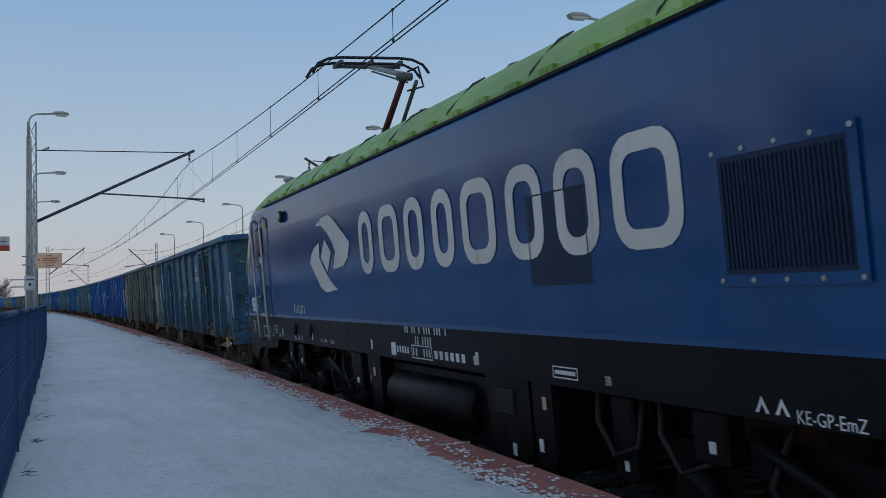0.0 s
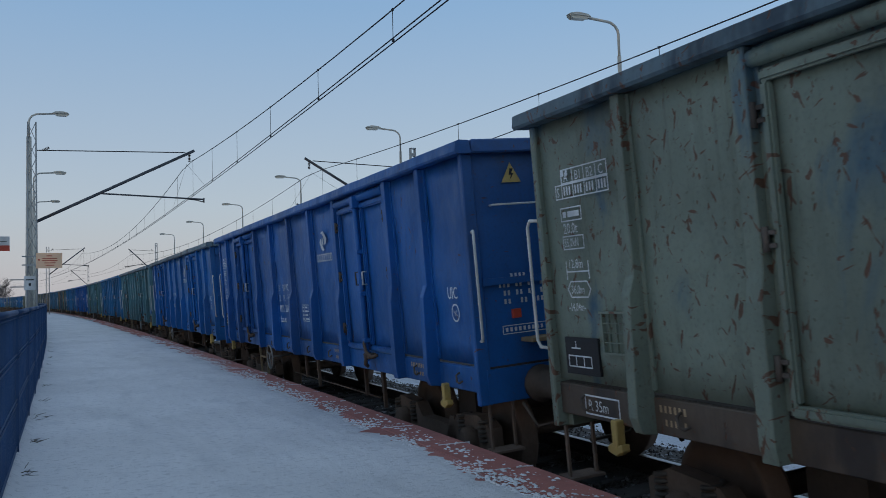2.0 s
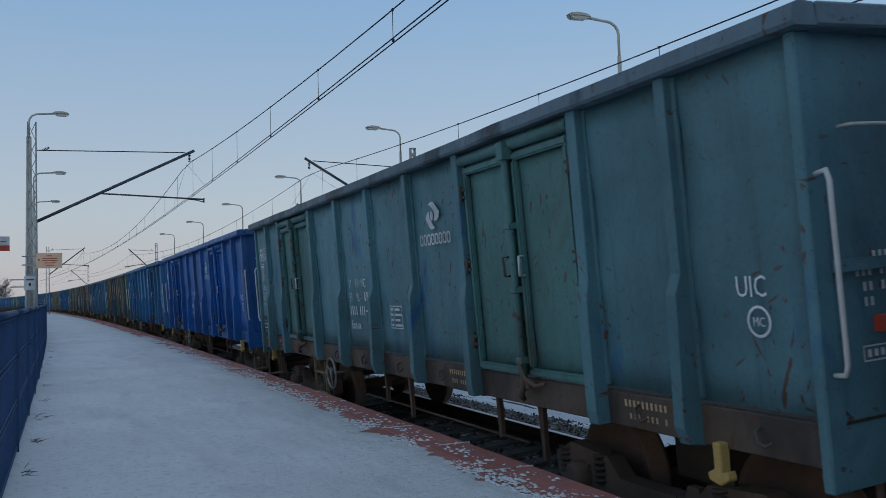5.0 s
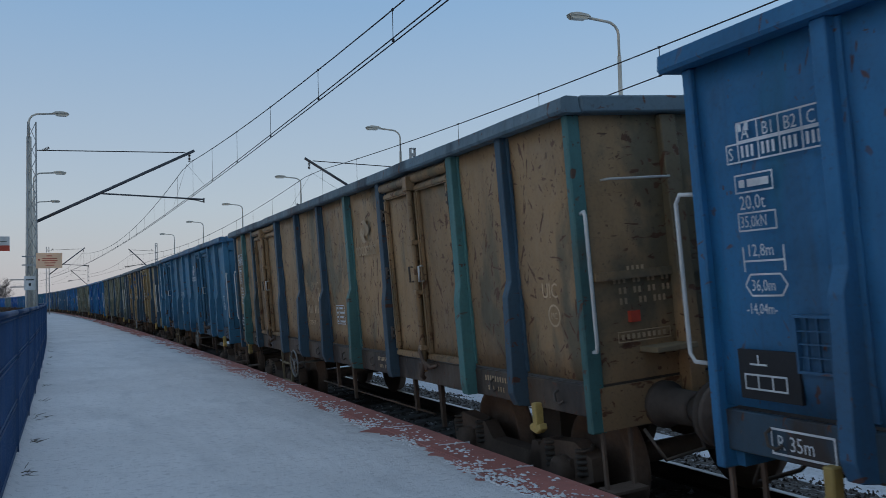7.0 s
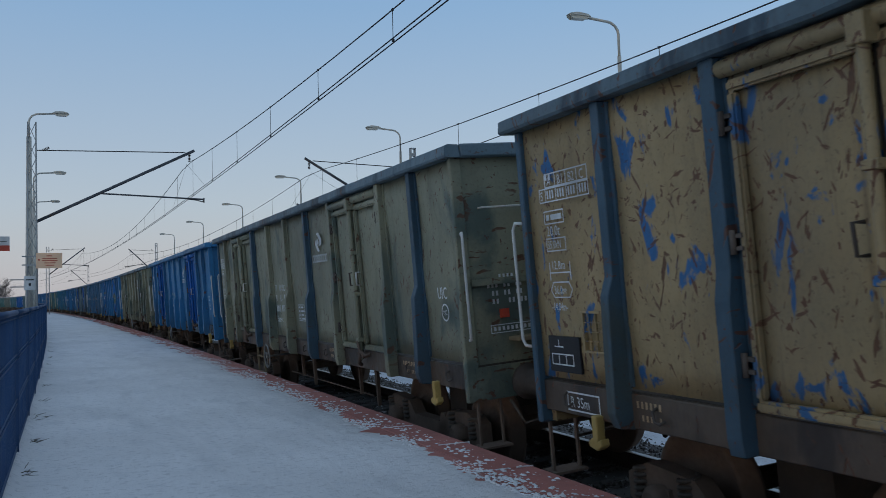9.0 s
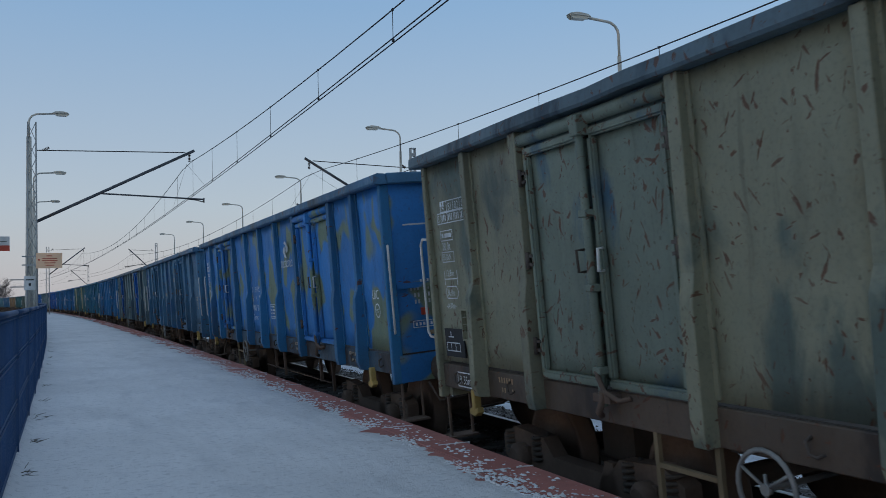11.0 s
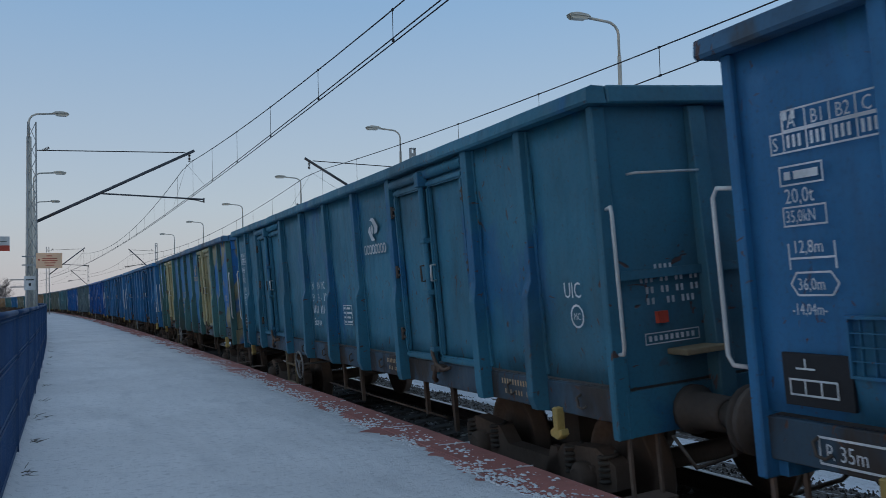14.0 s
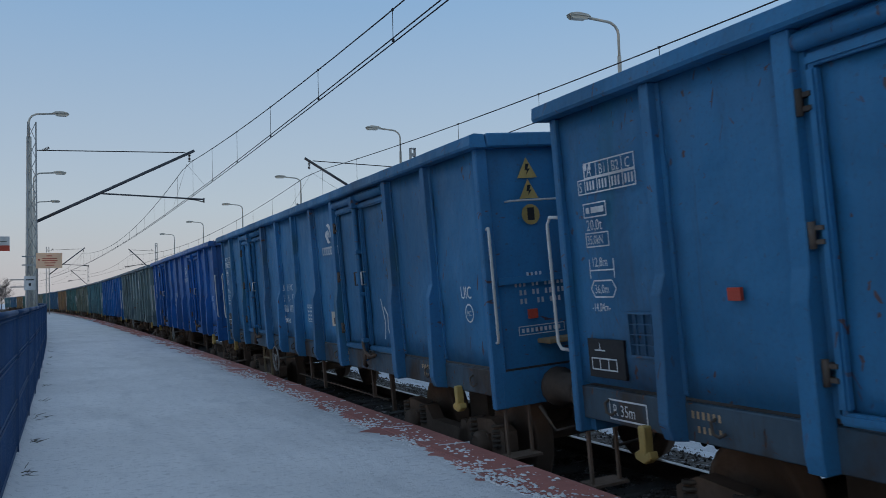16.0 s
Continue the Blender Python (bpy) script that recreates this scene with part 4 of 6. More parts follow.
# ---- coats of paint ----
COATS = {
    "rusted_blue": paint("rust_chipped_blue", (0.032, 0.098, 0.155), (0.05, 0.15, 0.19), 0.5, 0.95, 1),
    "olive": paint("olive_grey_old_coat", (0.125, 0.150, 0.120), (0.05, 0.11, 0.16), 0.25, 0.7, 2),
    "clean_blue": paint("fresh_cobalt_blue", (0.009, 0.078, 0.250), None, 0, 0.12, 3, 0.42),
    "cobalt": paint("even_cobalt_blue", (0.011, 0.098, 0.280), None, 0, 0.15, 4, 0.42),
    "teal": paint("worn_petrol_teal", (0.066, 0.155, 0.180), (0.03, 0.12, 0.26), 0.15, 0.45, 5),
    "blue": paint("worn_mid_blue", (0.020, 0.112, 0.230), (0.02, 0.14, 0.25), 0, 0.3, 6),
    "dark_teal": paint("dull_green_teal", (0.050, 0.125, 0.120), (0.09, 0.12, 0.10), 0.3, 0.5, 7),
    "brown": paint("tan_brown_primer", (0.240, 0.150, 0.075), (0.17, 0.135, 0.08), 0.5, 0.75, 8),
    "steel_blue": paint("steel_blue_coat", (0.025, 0.122, 0.252), (0.03, 0.14, 0.23), 0.4, 0.35, 9),
    "petrol_blue": paint("chalky_petrol_blue", (0.036, 0.118, 0.188), (0.03, 0.12, 0.22), 0.3, 0.45, 19),
    "tan": paint("tan_coat_with_blue_remains", (0.250, 0.185, 0.095), (0.03, 0.13, 0.30), 0.14, 0.85, 10, flakes=True),
    "olive_tan": paint("pale_olive_coat", (0.165, 0.165, 0.115), (0.10, 0.13, 0.11), 0.4, 0.6, 11),
    "lime_patched": paint("blue_coat_with_pale_patches", (0.025, 0.135, 0.340), (0.19, 0.24, 0.16), 0.42, 0.25, 12, blobs=True),
    "slate_blue": paint("slate_blue_coat", (0.040, 0.112, 0.185), (0.03, 0.12, 0.27), 0.4, 0.35, 13),
    "grey_green": paint("grey_green_coat", (0.108, 0.162, 0.172), (0.08, 0.13, 0.16), 0.4, 0.4, 14),
    "turquoise": paint("turquoise_coat", (0.026, 0.122, 0.180), (0.02, 0.13, 0.26), 0.35, 0.3, 15),
    "beige_patched": paint("blue_coat_with_beige_patches", (0.015, 0.120, 0.310), (0.33, 0.29, 0.17), 0.36, 0.3, 16, blobs=True),
    "dull_blue": paint("dull_grimy_blue", (0.032, 0.064, 0.092), (0.06, 0.08, 0.08), 0.4, 0.5, 18),
    "beige": paint("beige_primer", (0.36, 0.33, 0.20), (0.03, 0.11, 0.25), 0.25, 0.3, 17),
}
COPING = {"blue": paint("dirty_blue_coping", (0.035, 0.098, 0.17), (0.06, 0.08, 0.10), 0.5, 0.4, 41), "dark": paint("grimy_dark_coping", (0.075, 0.112, 0.135), (0.03, 0.05, 0.07), 0.5, 0.5, 42)}
SOLE = {k: paint("grimy_" + k + "_underframe", v, (0.045, 0.035, 0.03), 0.75, 0.5, 30) for k, v in (("blue", (0.036, 0.068, 0.098)), ("brown", (0.075, 0.055, 0.04)))}

# body, doors, posts, number lettering, warnings, words
TRAIN = [
    ("rusted_blue", "rusted_blue", "rusted_blue", 0, 0, "dark blue open wagon covered with rust chips"),
    ("olive", "olive", "olive dull_blue", 0, 0, "olive-grey open wagon with blue posts and rust scratches"),
    ("clean_blue", "clean_blue", "clean_blue", 0, 2, "clean cobalt blue open wagon"),
    ("cobalt", "cobalt", "cobalt", 0, 0, "cobalt blue open wagon with dented doors"),
    ("teal", "teal", "teal", 1, 0, "faded petrol-teal open wagon with a blue corner patch"),
    ("blue", "blue", "blue", 0, 1, "mid-blue open wagon with yellow warning plates on its end"),
    ("teal", "dark_teal", "teal", 0, 0, "worn teal open goods wagon"),
    ("clean_blue", "clean_blue", "clean_blue", 0, 0, "bright blue open wagon with white data tables"),
    ("blue", "blue", "blue", 0, 0, "dull blue open wagon with scratched doors"),
    ("brown", "brown", "dull_blue dark_teal", 1, 0, "brown primed open wagon with rusty sides"),
    ("petrol_blue", "petrol_blue", "petrol_blue", 0, 0, "steel-blue open wagon with a dark end wall"),
    ("tan", "tan", "dull_blue tan", 0, 0, "tan open wagon with flakes of blue paint"),
    ("olive_tan", "olive_tan", "olive_tan dull_blue", 0, 0, "pale olive open wagon with dented panels"),
    ("blue", "clean_blue", "blue", 0, 0, "blue open wagon with brighter doors"),
    ("olive_tan", "olive", "olive_tan", 0, 0, "olive-brown open wagon with rusty doors"),
    ("lime_patched", "lime_patched", "blue", 0, 0, "blue open wagon with pale green worn patches"),
    ("slate_blue", "slate_blue", "slate_blue", 1, 0, "slate-blue open wagon with orange faded lettering"),
    ("grey_green", "clean_blue", "grey_green dull_blue", 1, 0, "grey-green open wagon with bright blue doors"),
    ("steel_blue", "blue", "blue", 0, 0, "blue open wagon with a chalk scribble on its side"),
    ("turquoise", "turquoise", "turquoise", 0, 0, "plain turquoise open goods wagon"),
    ("beige_patched", "beige", "dark_teal", 1, 1, "blue open wagon with beige doors and patches"),
    ("blue", "blue", "blue", 0, 0, "blue open wagon with painted scrawls and a torn notice"),
    ("blue", "blue", "steel_blue", 0, 1, "blue open wagon with warning plates and a chalk drawing"),
    ("clean_blue", "clean_blue", "clean_blue", 0, 0, "bright blue open goods wagon"),
    ("grey_green", "grey_green", "grey_green", 0, 0, "dull grey-green open goods wagon"),
    ("cobalt", "cobalt", "cobalt", 0, 0, "cobalt blue open wagon"),
    ("teal", "teal", "teal", 0, 0, "worn teal open goods wagon"),
    ("olive", "olive", "olive", 0, 0, "dirty olive-grey open goods wagon"),
    ("dark_teal", "dark_teal", "dark_teal", 0, 0, "dull green open wagon"),
    ("brown", "brown", "brown", 0, 0, "brown primed open wagon"),
    ("slate_blue", "slate_blue", "slate_blue", 0, 0, "dull slate-blue open goods wagon"),
    ("teal", "teal", "teal", 0, 0, "worn teal open goods wagon"),
    ("olive_tan", "olive_tan", "olive_tan", 0, 0, "pale olive open goods wagon"),
    ("blue", "blue", "blue", 0, 0, "worn mid-blue open goods wagon"),
    ("dark_teal", "dark_teal", "dark_teal", 0, 0, "dull green open wagon"),
    ("brown", "brown", "brown", 0, 0, "brown primed open wagon"),
    ("slate_blue", "slate_blue", "slate_blue", 0, 0, "dull slate-blue open goods wagon"),
    ("teal", "teal", "teal", 0, 0, "worn teal open goods wagon"),
]
PITCH_LENGTH = 14.04
NARROW = {1, 4, 11, 16, 21, 22, 26, 29, 33}
START, SPEED, GAIN = 18.11, 19.938, 0.0078


def train_at(t):
    """Where the joint between the locomotive and the first wagon stands."""
    return START - SPEED * t - GAIN * t * t


DOOR_PARTS = {"door", "door_frame", "locking_bar", "door_lintel"}
POST_PARTS = {"post", "corner_post"}
FINE = {"coil_spring", "lashing_hook", "hinge", "handle", "brake_hanger", "sole_bar_marks", "jacking_mark", "headstock_mark", "lever_bracket", "brake_hose", "uncoupling_grip", "end_rib", "curve_mark", "axle_load_mark", "length_mark", "end_step", "data_table", "label_holder", "latch", "lever_bracket", "uic_mark"}
LETTER_PARTS = {"name_rings", "number_block", "company_emblem", "uic_mark", "end_lettering"}


def kind_of(ob):
    return ob.name.split(".")[0]


def coat_thing(ob, material):
    ob.material_slots[0].link = "OBJECT"
    ob.material_slots[0].material = material


def make_train():
    wagons = []
    kinds = {}
    for key, posts, gussets in (("narrow", POSTS_NARROW, False), ("wide", POSTS_WIDE, True)):
        kinds[key] = build_wagon(posts, gussets)
        add_lettering(kinds[key], gussets)
    used = set()
    for k, row in enumerate(TRAIN):
        key = "narrow" if k in NARROW else "wide"
        wagons.append(copy_thing(kinds[key], Matrix.Identity(4)) if key in used else kinds[key])
        used.add(key)
    for w in wagons[24:]:  # far off all the time
        for ob in [o for o in w.children_recursive if kind_of(o) in FINE]:
            bpy.data.objects.remove(ob)
    for w, (body, door, post, old, warn, words) in zip(wagons, TRAIN):
        tagged(w, words, "freight wagon", "wagons of the train")
        for ob in w.children_recursive:
            kind = kind_of(ob)
            if kind in ("top_rail", "end_top_rail") and body not in ("clean_blue", "turquoise", "blue"):
                coat_thing(ob, COPING["dark" if body in ("olive", "tan", "brown", "olive_tan", "grey_green", "teal", "dark_teal", "cobalt") else "blue"])
            elif ob.data.materials[0] == COAT:
                pick = post.split()
                post_coat = pick[0 if len(pick) == 1 or (len(ob.name) + int(ob.name[-1] if ob.name[-1].isdigit() else 0)) % 3 else 1]
                coat_thing(ob, COATS[door if kind in DOOR_PARTS else post_coat if kind in POST_PARTS else body])
            elif kind == "sole_bar":
                coat_thing(ob, SOLE["brown"] if body in ("brown", "tan", "olive", "rusted_blue", "olive_tan", "teal") else SOLE["blue"] if body in ("lime_patched", "beige_patched", "steel_blue", "dark_teal", "turquoise", "petrol_blue", "blue") else COATS[body])
            elif old and kind in LETTER_PARTS:
                coat_thing(ob, MARK_OLD)
        if warn:
            add_warnings(w, warn == 2)
    for k, w in enumerate(wagons):
        if k not in (3, 5, 10, 18, 20):
            for ob in [o for o in w.children if kind_of(o) == "corner_gusset"]:
                bpy.data.objects.remove(ob)
    for ob in wagons[20].children:  # the middle bays were painted over
        if kind_of(ob) == "wall_panel" and abs(sum(v.co.y for v in ob.data.vertices)) < 2.3 * len(ob.data.vertices):
            coat_thing(ob, COATS["blue"])
    for ob in [o for o in wagons[17].children if kind_of(o) == "data_table"]:
        bpy.data.objects.remove(ob)
    for k in (4, 10):  # handbrake at the other end
        for ob in wagons[k].children:
            if kind_of(ob) == "brake_handwheel" and ob.data.vertices[0].co.x < 0:
                ob.location.y = -3.6
    return wagons


def scrawl(w, y, z, size, strokes, seed, name):
    """Hand-drawn strokes on a side wall; no letters."""
    rng = random.Random(seed)
    bm = B()
    for k in range(strokes):
        x, h = k * size * 0.42, rng.uniform(-0.1, 0.1) * size
        pts = [(x + rng.uniform(-0.15, 0.3) * size, h + (j / 3) * size * rng.uniform(0.8, 1.1)) for j in range(4)]
        for (x0, z0), (x1, z1) in zip(pts, pts[1:]):
            d = Vector((x1 - x0, z1 - z0))
            nrm = Vector((-d.y, d.x)).normalized() * 0.012
            flat(bm, [(x0 - nrm.x, z0 - nrm.y), (x1 - nrm.x, z1 - nrm.y), (x1 + nrm.x, z1 + nrm.y), (x0 + nrm.x, z0 + nrm.y)], side_mark(-1.468 - 0.0005 * k, y, z))
    part(name, bm, MARK, w, "loose white scrawl")


CREAM = plain("faded_cream_label", (0.50, 0.44, 0.34), 0.6, 0, 0.2, 12)
PRINT = plain("dark_label_print", (0.07, 0.04, 0.035), 0.6, 0, 0.2, 12)
WAGONS = make_train()
part("repaint_patch", box(B(), -1.470, -1.455, -6.04, -5.76, 1.39, 1.55), COATS["clean_blue"], WAGONS[4], "small bright blue repainted patch")
part("side_reflector", box(B(), -1.475, -1.455, 4.62, 4.72, 1.86, 1.93), RED, WAGONS[21])
scrawl(WAGONS[18], 2.03, 1.50, 0.34, 6, 3, "chalk_scrawl")
scrawl(WAGONS[21], -4.50, 1.60, 0.36, 7, 4, "paint_scrawl")
scrawl(WAGONS[22], -3.66, 1.42, 0.42, 3, 5, "chalk_scrawl")
scrawl(WAGONS[11], -2.32, 1.75, 0.95, 2, 6, "paint_scrawl")
scrawl(WAGONS[11], -2.40, 2.15, 0.60, 3, 7, "paint_scrawl")
for k, y, z in ((17, 1.94, 1.63), (17, -4.78, 1.46), (18, -4.80, 1.50), (5, -4.70, 1.50), (22, -1.70, 1.53)):
    sticker = part("notice_label", box(B(), -1.472, -1.463, y - 0.33, y, z, z + 0.19), CREAM, WAGONS[k], "faded cream notice label")
    part("label_print", box(B(), -1.475, -1.471, y - 0.28, y - 0.10, z + 0.03, z + 0.11), PRINT, sticker)
part("torn_notice", box(B(), -1.470, -1.462, -6.02, -5.72, 1.48, 1.66), MARK, WAGONS[21], "torn white paper notice")


# ---- overhead line ----
DARK_TUBE = plain("weathered_dark_tube", (0.085, 0.09, 0.10), 0.6, 0.3, 0.2, 6)


def lattice_mast(s, lat, top, base, label):
    mast = tagged(new("catenary_mast"), label, "mast", "masts of the overhead line")
    mast.matrix_world = on_track(s, False) @ Matrix.Translation((lat, 0, base))
    h = top - base
    w0, w1 = 0.17, 0.13
    corners = [(-1, -1), (1, -1), (1, 1), (-1, 1)]
    for cx, cy in corners:
        bm = B()
        a, b = Vector((cx * w0, cy * w0, 0)), Vector((cx * w1, cy * w1, h))
        tube(bm, a, b, 0.045, 4, 0.035)
        part("leg", bm, GALV, mast)
    n = 14
    for k in range(4):
        bm = B()
        p, q = corners[k], corners[(k + 1) % 4]
        for i in range(n):
            z0, z1 = h * i / n, h * (i + 1) / n
            wa, wb = w0 + (w1 - w0) * i / n, w0 + (w1 - w0) * (i + 1) / n
            c0, c1 = (p, q) if i % 2 else (q, p)
            tube(bm, (c0[0] * wa, c0[1] * wa, z0), (c1[0] * wb, c1[1] * wb, z1), 0.014, 4)
        part("bracing", bm, GALV, mast)
    bm = box(B(), -0.4, 0.4, -0.4, 0.4, -0.6, 0.06)
    part("footing", bm, CONCRETE, mast)
    return mast


def cantilever(mast, s, lat0, lat1, low, high, contact, sign):
    """Bracket from the mast at lat0 to the wires at lat1, in the mast's space."""
    base = mast.matrix_world.translation.z
    d = lat1 - lat0
    tip = Vector((d + 0.15 * sign, 0, high - base))
    foot = Vector((0.13 * sign, 0, low - base))
    bm = tube(B(), foot, tip + (tip - foot).normalized() * 0.15, 0.055, 10)
    part("bracket_tube", bm, DARK_TUBE, mast)
    bm = B()
    tube(bm, (0.1 * sign, 0, high - 0.16 - base), tip - Vector((0.2 * sign, 0, 0.02)), 0.018, 6)
    part("tie_rod", bm, WIRE, mast)
    for at in ((0.35 * sign, 0, high - 0.155 - base), foot + (tip - foot) * 0.08):
        at = Vector(at)
        bm = B()
        dirn = Vector((sign, 0, 0)) if at.z > 3.5 and at.x == 0.35 * sign else (tip - foot).normalized()
        for i in range(5):
            lathe(bm, [(i * 0.05, 0.03), (i * 0.05 + 0.02, 0.065), (i * 0.05 + 0.035, 0.03)], at, dirn, 10)
        part("insulator", bm, PORCELAIN, mast)
    mid = foot + (tip - foot) * 0.39
    reg = Vector((d + 0.62 * sign, 0, contact + 0.02 - base))
    bm = tube(B(), mid, reg, 0.03, 8)
    tube(bm, reg + Vector((0, 0, 0.05)), reg - Vector((0, 0, 0.12)), 0.03, 6)
    part("registration_tube", bm, DARK_TUBE, mast)
    bm = pipe(B(), [reg - Vector((0, 0, 0.10)), reg - Vector((0.35 * sign, 0, 0.02)), Vector((d, 0, contact + 0.02 - base))], 0.02)
    part("steady_arm", bm, WIRE, mast)
    bm = B()
    hang = tip - Vector((0.05 * sign, 0, 0.05))
    for i in range(6):
        lathe(bm, [(i * 0.055, 0.025), (i * 0.055 + 0.02, 0.06), (i * 0.055 + 0.04, 0.025)], hang, (0, 0, -1), 10)
    part("insulator", bm, PORCELAIN, mast)


SUPPORTS = [-97, -31.5, 34, 99.5, 165, 230]
SPAN = 65.5


def messenger_z(s, high, sag):
    k = math.floor((s - 34) / SPAN)
    u = (s - 34) / SPAN - k
    return high - sag * 4 * u * (1 - u)


def overhead(lat, contact, high, sag, name_words, double):
    line = tagged(new("overhead_line"), name_words, "overhead wire", kind="structure")
    stations = spaced(-60, 230, 2.5)
    for dl in ((-0.045, 0.045) if double else (0.0,)):
        bm = pipe(B(), [beside(s, lat + dl, contact) for s in stations], 0.011, 6)
        part("contact_wire", bm, WIRE, line)
    bm = pipe(B(), [beside(s, lat, messenger_z(s, high, sag)) for s in stations], 0.012, 6)
    part("messenger_wire", bm, WIRE, line)
    s = -29.0
    k = 0
    while s < 150:
        z1 = messenger_z(s, high, sag)
        if z1 - contact > 0.12:
            bm = tube(B(), beside(s, lat, contact), beside(s, lat, z1), 0.006, 4)
            for z in (contact, z1):
                box(bm, -0.013, 0.013, -0.03, 0.03, -0.015, 0.02, Matrix.Translation(beside(s, lat, z)))
            part("dropper", bm, WIRE, line)
        s += 4.1
    bm = B()
    for s0 in SUPPORTS[1:5]:
        for ds in (-4.2, 4.2):
            tube(bm, beside(s0 + ds, lat, contact), beside(s0, lat, high), 0.004, 4)
    part("stitch_wire", bm, WIRE, line)
    return line


overhead(-0.35, 5.61, 6.95, 0.98, "double contact wire with messenger and droppers over the train", True)
overhead(4.55, 5.46, 6.80, 0.95, "contact wire with messenger over the second track", False)

for s, lat in ((34, -5.69), (99.5, -3.7)):
    mast = lattice_mast(s, lat, 8.25 if s < 50 else 7.6, -0.9, "tapered grey steel lattice mast carrying a wire bracket")
    cantilever(mast, s, lat, -0.35, 4.70, 7.42, 5.60, 1)


def steel_mast(s, lat, top):
    mast = tagged(new("catenary_mast"), "slim steel beam mast behind the second track", "mast", "masts of the overhead line")
    mast.matrix_world = on_track(s, False) @ Matrix.Translation((lat, 0, -0.9))
    for dx in (-0.10, 0.10):
        part("flange", box(B(), dx - 0.02, dx + 0.02, -0.10, 0.10, 0, top + 0.9), GALV, mast)
    bm = B()
    z = 0.3
    while z < top + 0.8:
        box(bm, -0.08, 0.08, -0.08, 0.08, z, z + 0.12)
        z += 0.75
    box(bm, -0.12, 0.12, -0.10, 0.10, top + 0.86, top + 0.90)
    part("batten_plates", bm, GALV, mast)
    return mast


for s, lat in ((34, 9.0), (99.5, 7.2), (165, 7.2)):
    mast = steel_mast(s, lat, 8.0)
    cantilever(mast, s, lat, 4.55, 4.7, 7.30, 5.46, -1)


# ---- lamps ----
LAMP_GREY = plain("lamp_post_grey", (0.52, 0.49, 0.42), 0.6, 0.1, 0.2, 5)
LAMP_GLASS = plain("milky_lamp_cover", (0.55, 0.50, 0.40), 0.3, 0, 0.1, 5)


def street_lamp(s, lat, base, top, arm, r0, label, group):
    lamp = tagged(new("street_lamp"), label, "street lamp", group)
    lamp.matrix_world = on_track(s, False) @ Matrix.Translation((lat, 0, base))
    h = top - base
    k = 1 if arm > 0 else -1
    part("pole", tube(B(), (0, 0, 0), (0, 0, h - 0.9), r0, 12, r0 * 0.55), LAMP_GREY, lamp)
    pts = [(0, 0, h - 1.0), (0, 0, h - 0.35)] + [(k * 0.35 * (1 - math.cos(a)), 0, h - 0.35 + 0.30 * math.sin(a)) for a in (0.4, 0.8, 1.2, 1.5)] + [(arm * 0.6, 0, h - 0.01)]
    part("arm", pipe(B(), pts, 0.035, 8), LAMP_GREY, lamp)
    x0, x1 = arm * 0.55, arm
    bm = B()
    prof = [(x0, h - 0.03), (x0 + k * 0.08, h + 0.06), (x0 + (x1 - x0) * 0.6, h + 0.09), (x1 - k * 0.03, h + 0.04), (x1, h - 0.02)]
    prism(bm, prof, 1, -0.11, 0.11)
    bevel(bm, 0.03, 2)
    head = part("lamp_head", bm, LAMP_GREY, lamp)
    bm = prism(B(), [(x0 + k * 0.1, h - 0.03), (x1 - k * 0.04, h - 0.03), (x1 - k * 0.12, h - 0.09), (x0 + k * 0.18, h - 0.08)], 1, -0.09, 0.09)
    part("lamp_cover", bm, LAMP_GLASS, head)
    return lamp


for s in (34.6, 47.0, 60.5):
    street_lamp(s, -5.80 + (s - 33.2) * 0.005, -0.5, 8.74 if s < 40 else 8.25, 1.36 if s < 40 else 1.50, 0.16 if s < 40 else 0.10, "tall tapered lamp post with a single curved arm behind the fence", "lamps behind the fence")
for k in range(7):
    street_lamp(2.9 + 15 * k, 8.0, 0.4, 8.55, -1.5, 0.09, "grey lamp post with a curved arm on the opposite platform", "lamps of the opposite platform")

# opposite platform
bm = B()
ribbon(bm, [(6.2, -1.0), (6.2, 0.45), (6.3, 0.5), (9.6, 0.5), (9.7, -1.0)], [s for s in FAR if -60 < s < 160])
tagged(part("platform_opposite", bm, FIELD_SNOW), "snow-covered platform across the tracks", "platform", kind="structure")

# signs
SIGN_YELLOW = plain("pale_orange_sign", (0.90, 0.57, 0.36), 0.5, 0, 0.1, 6)


def sign(name, s, lat, z0, z1, width, face, label, bars):
    board = tagged(new(name), label, "sign")
    board.matrix_world = on_track(s, False) @ Matrix.Translation((lat, 0, 0))
    bm = box(B(), 0, width, -0.015, 0.015, z0, z1)
    bevel(bm, 0.006)
    part("panel", bm, face, board)
    bm = B()
    m = Matrix.Translation((0, -0.021, z0)) @ ENDWALL
    for x0, x1, y0, y1 in bars:
        bar(bm, x0 * width, x1 * width, y0 * (z1 - z0), y1 * (z1 - z0), m)
    part("writing", bm, RED if name == "warning_sign" else BLACK_PLATE, board)
    bm = box(B(), -0.45, 0.02, 0.0, 0.03, z0 + 0.1, z0 + 0.14)
    box(bm, -0.45, 0.02, 0.0, 0.03, z1 - 0.14, z1 - 0.10)
    part("bracket", bm, GALV, board)
    return board


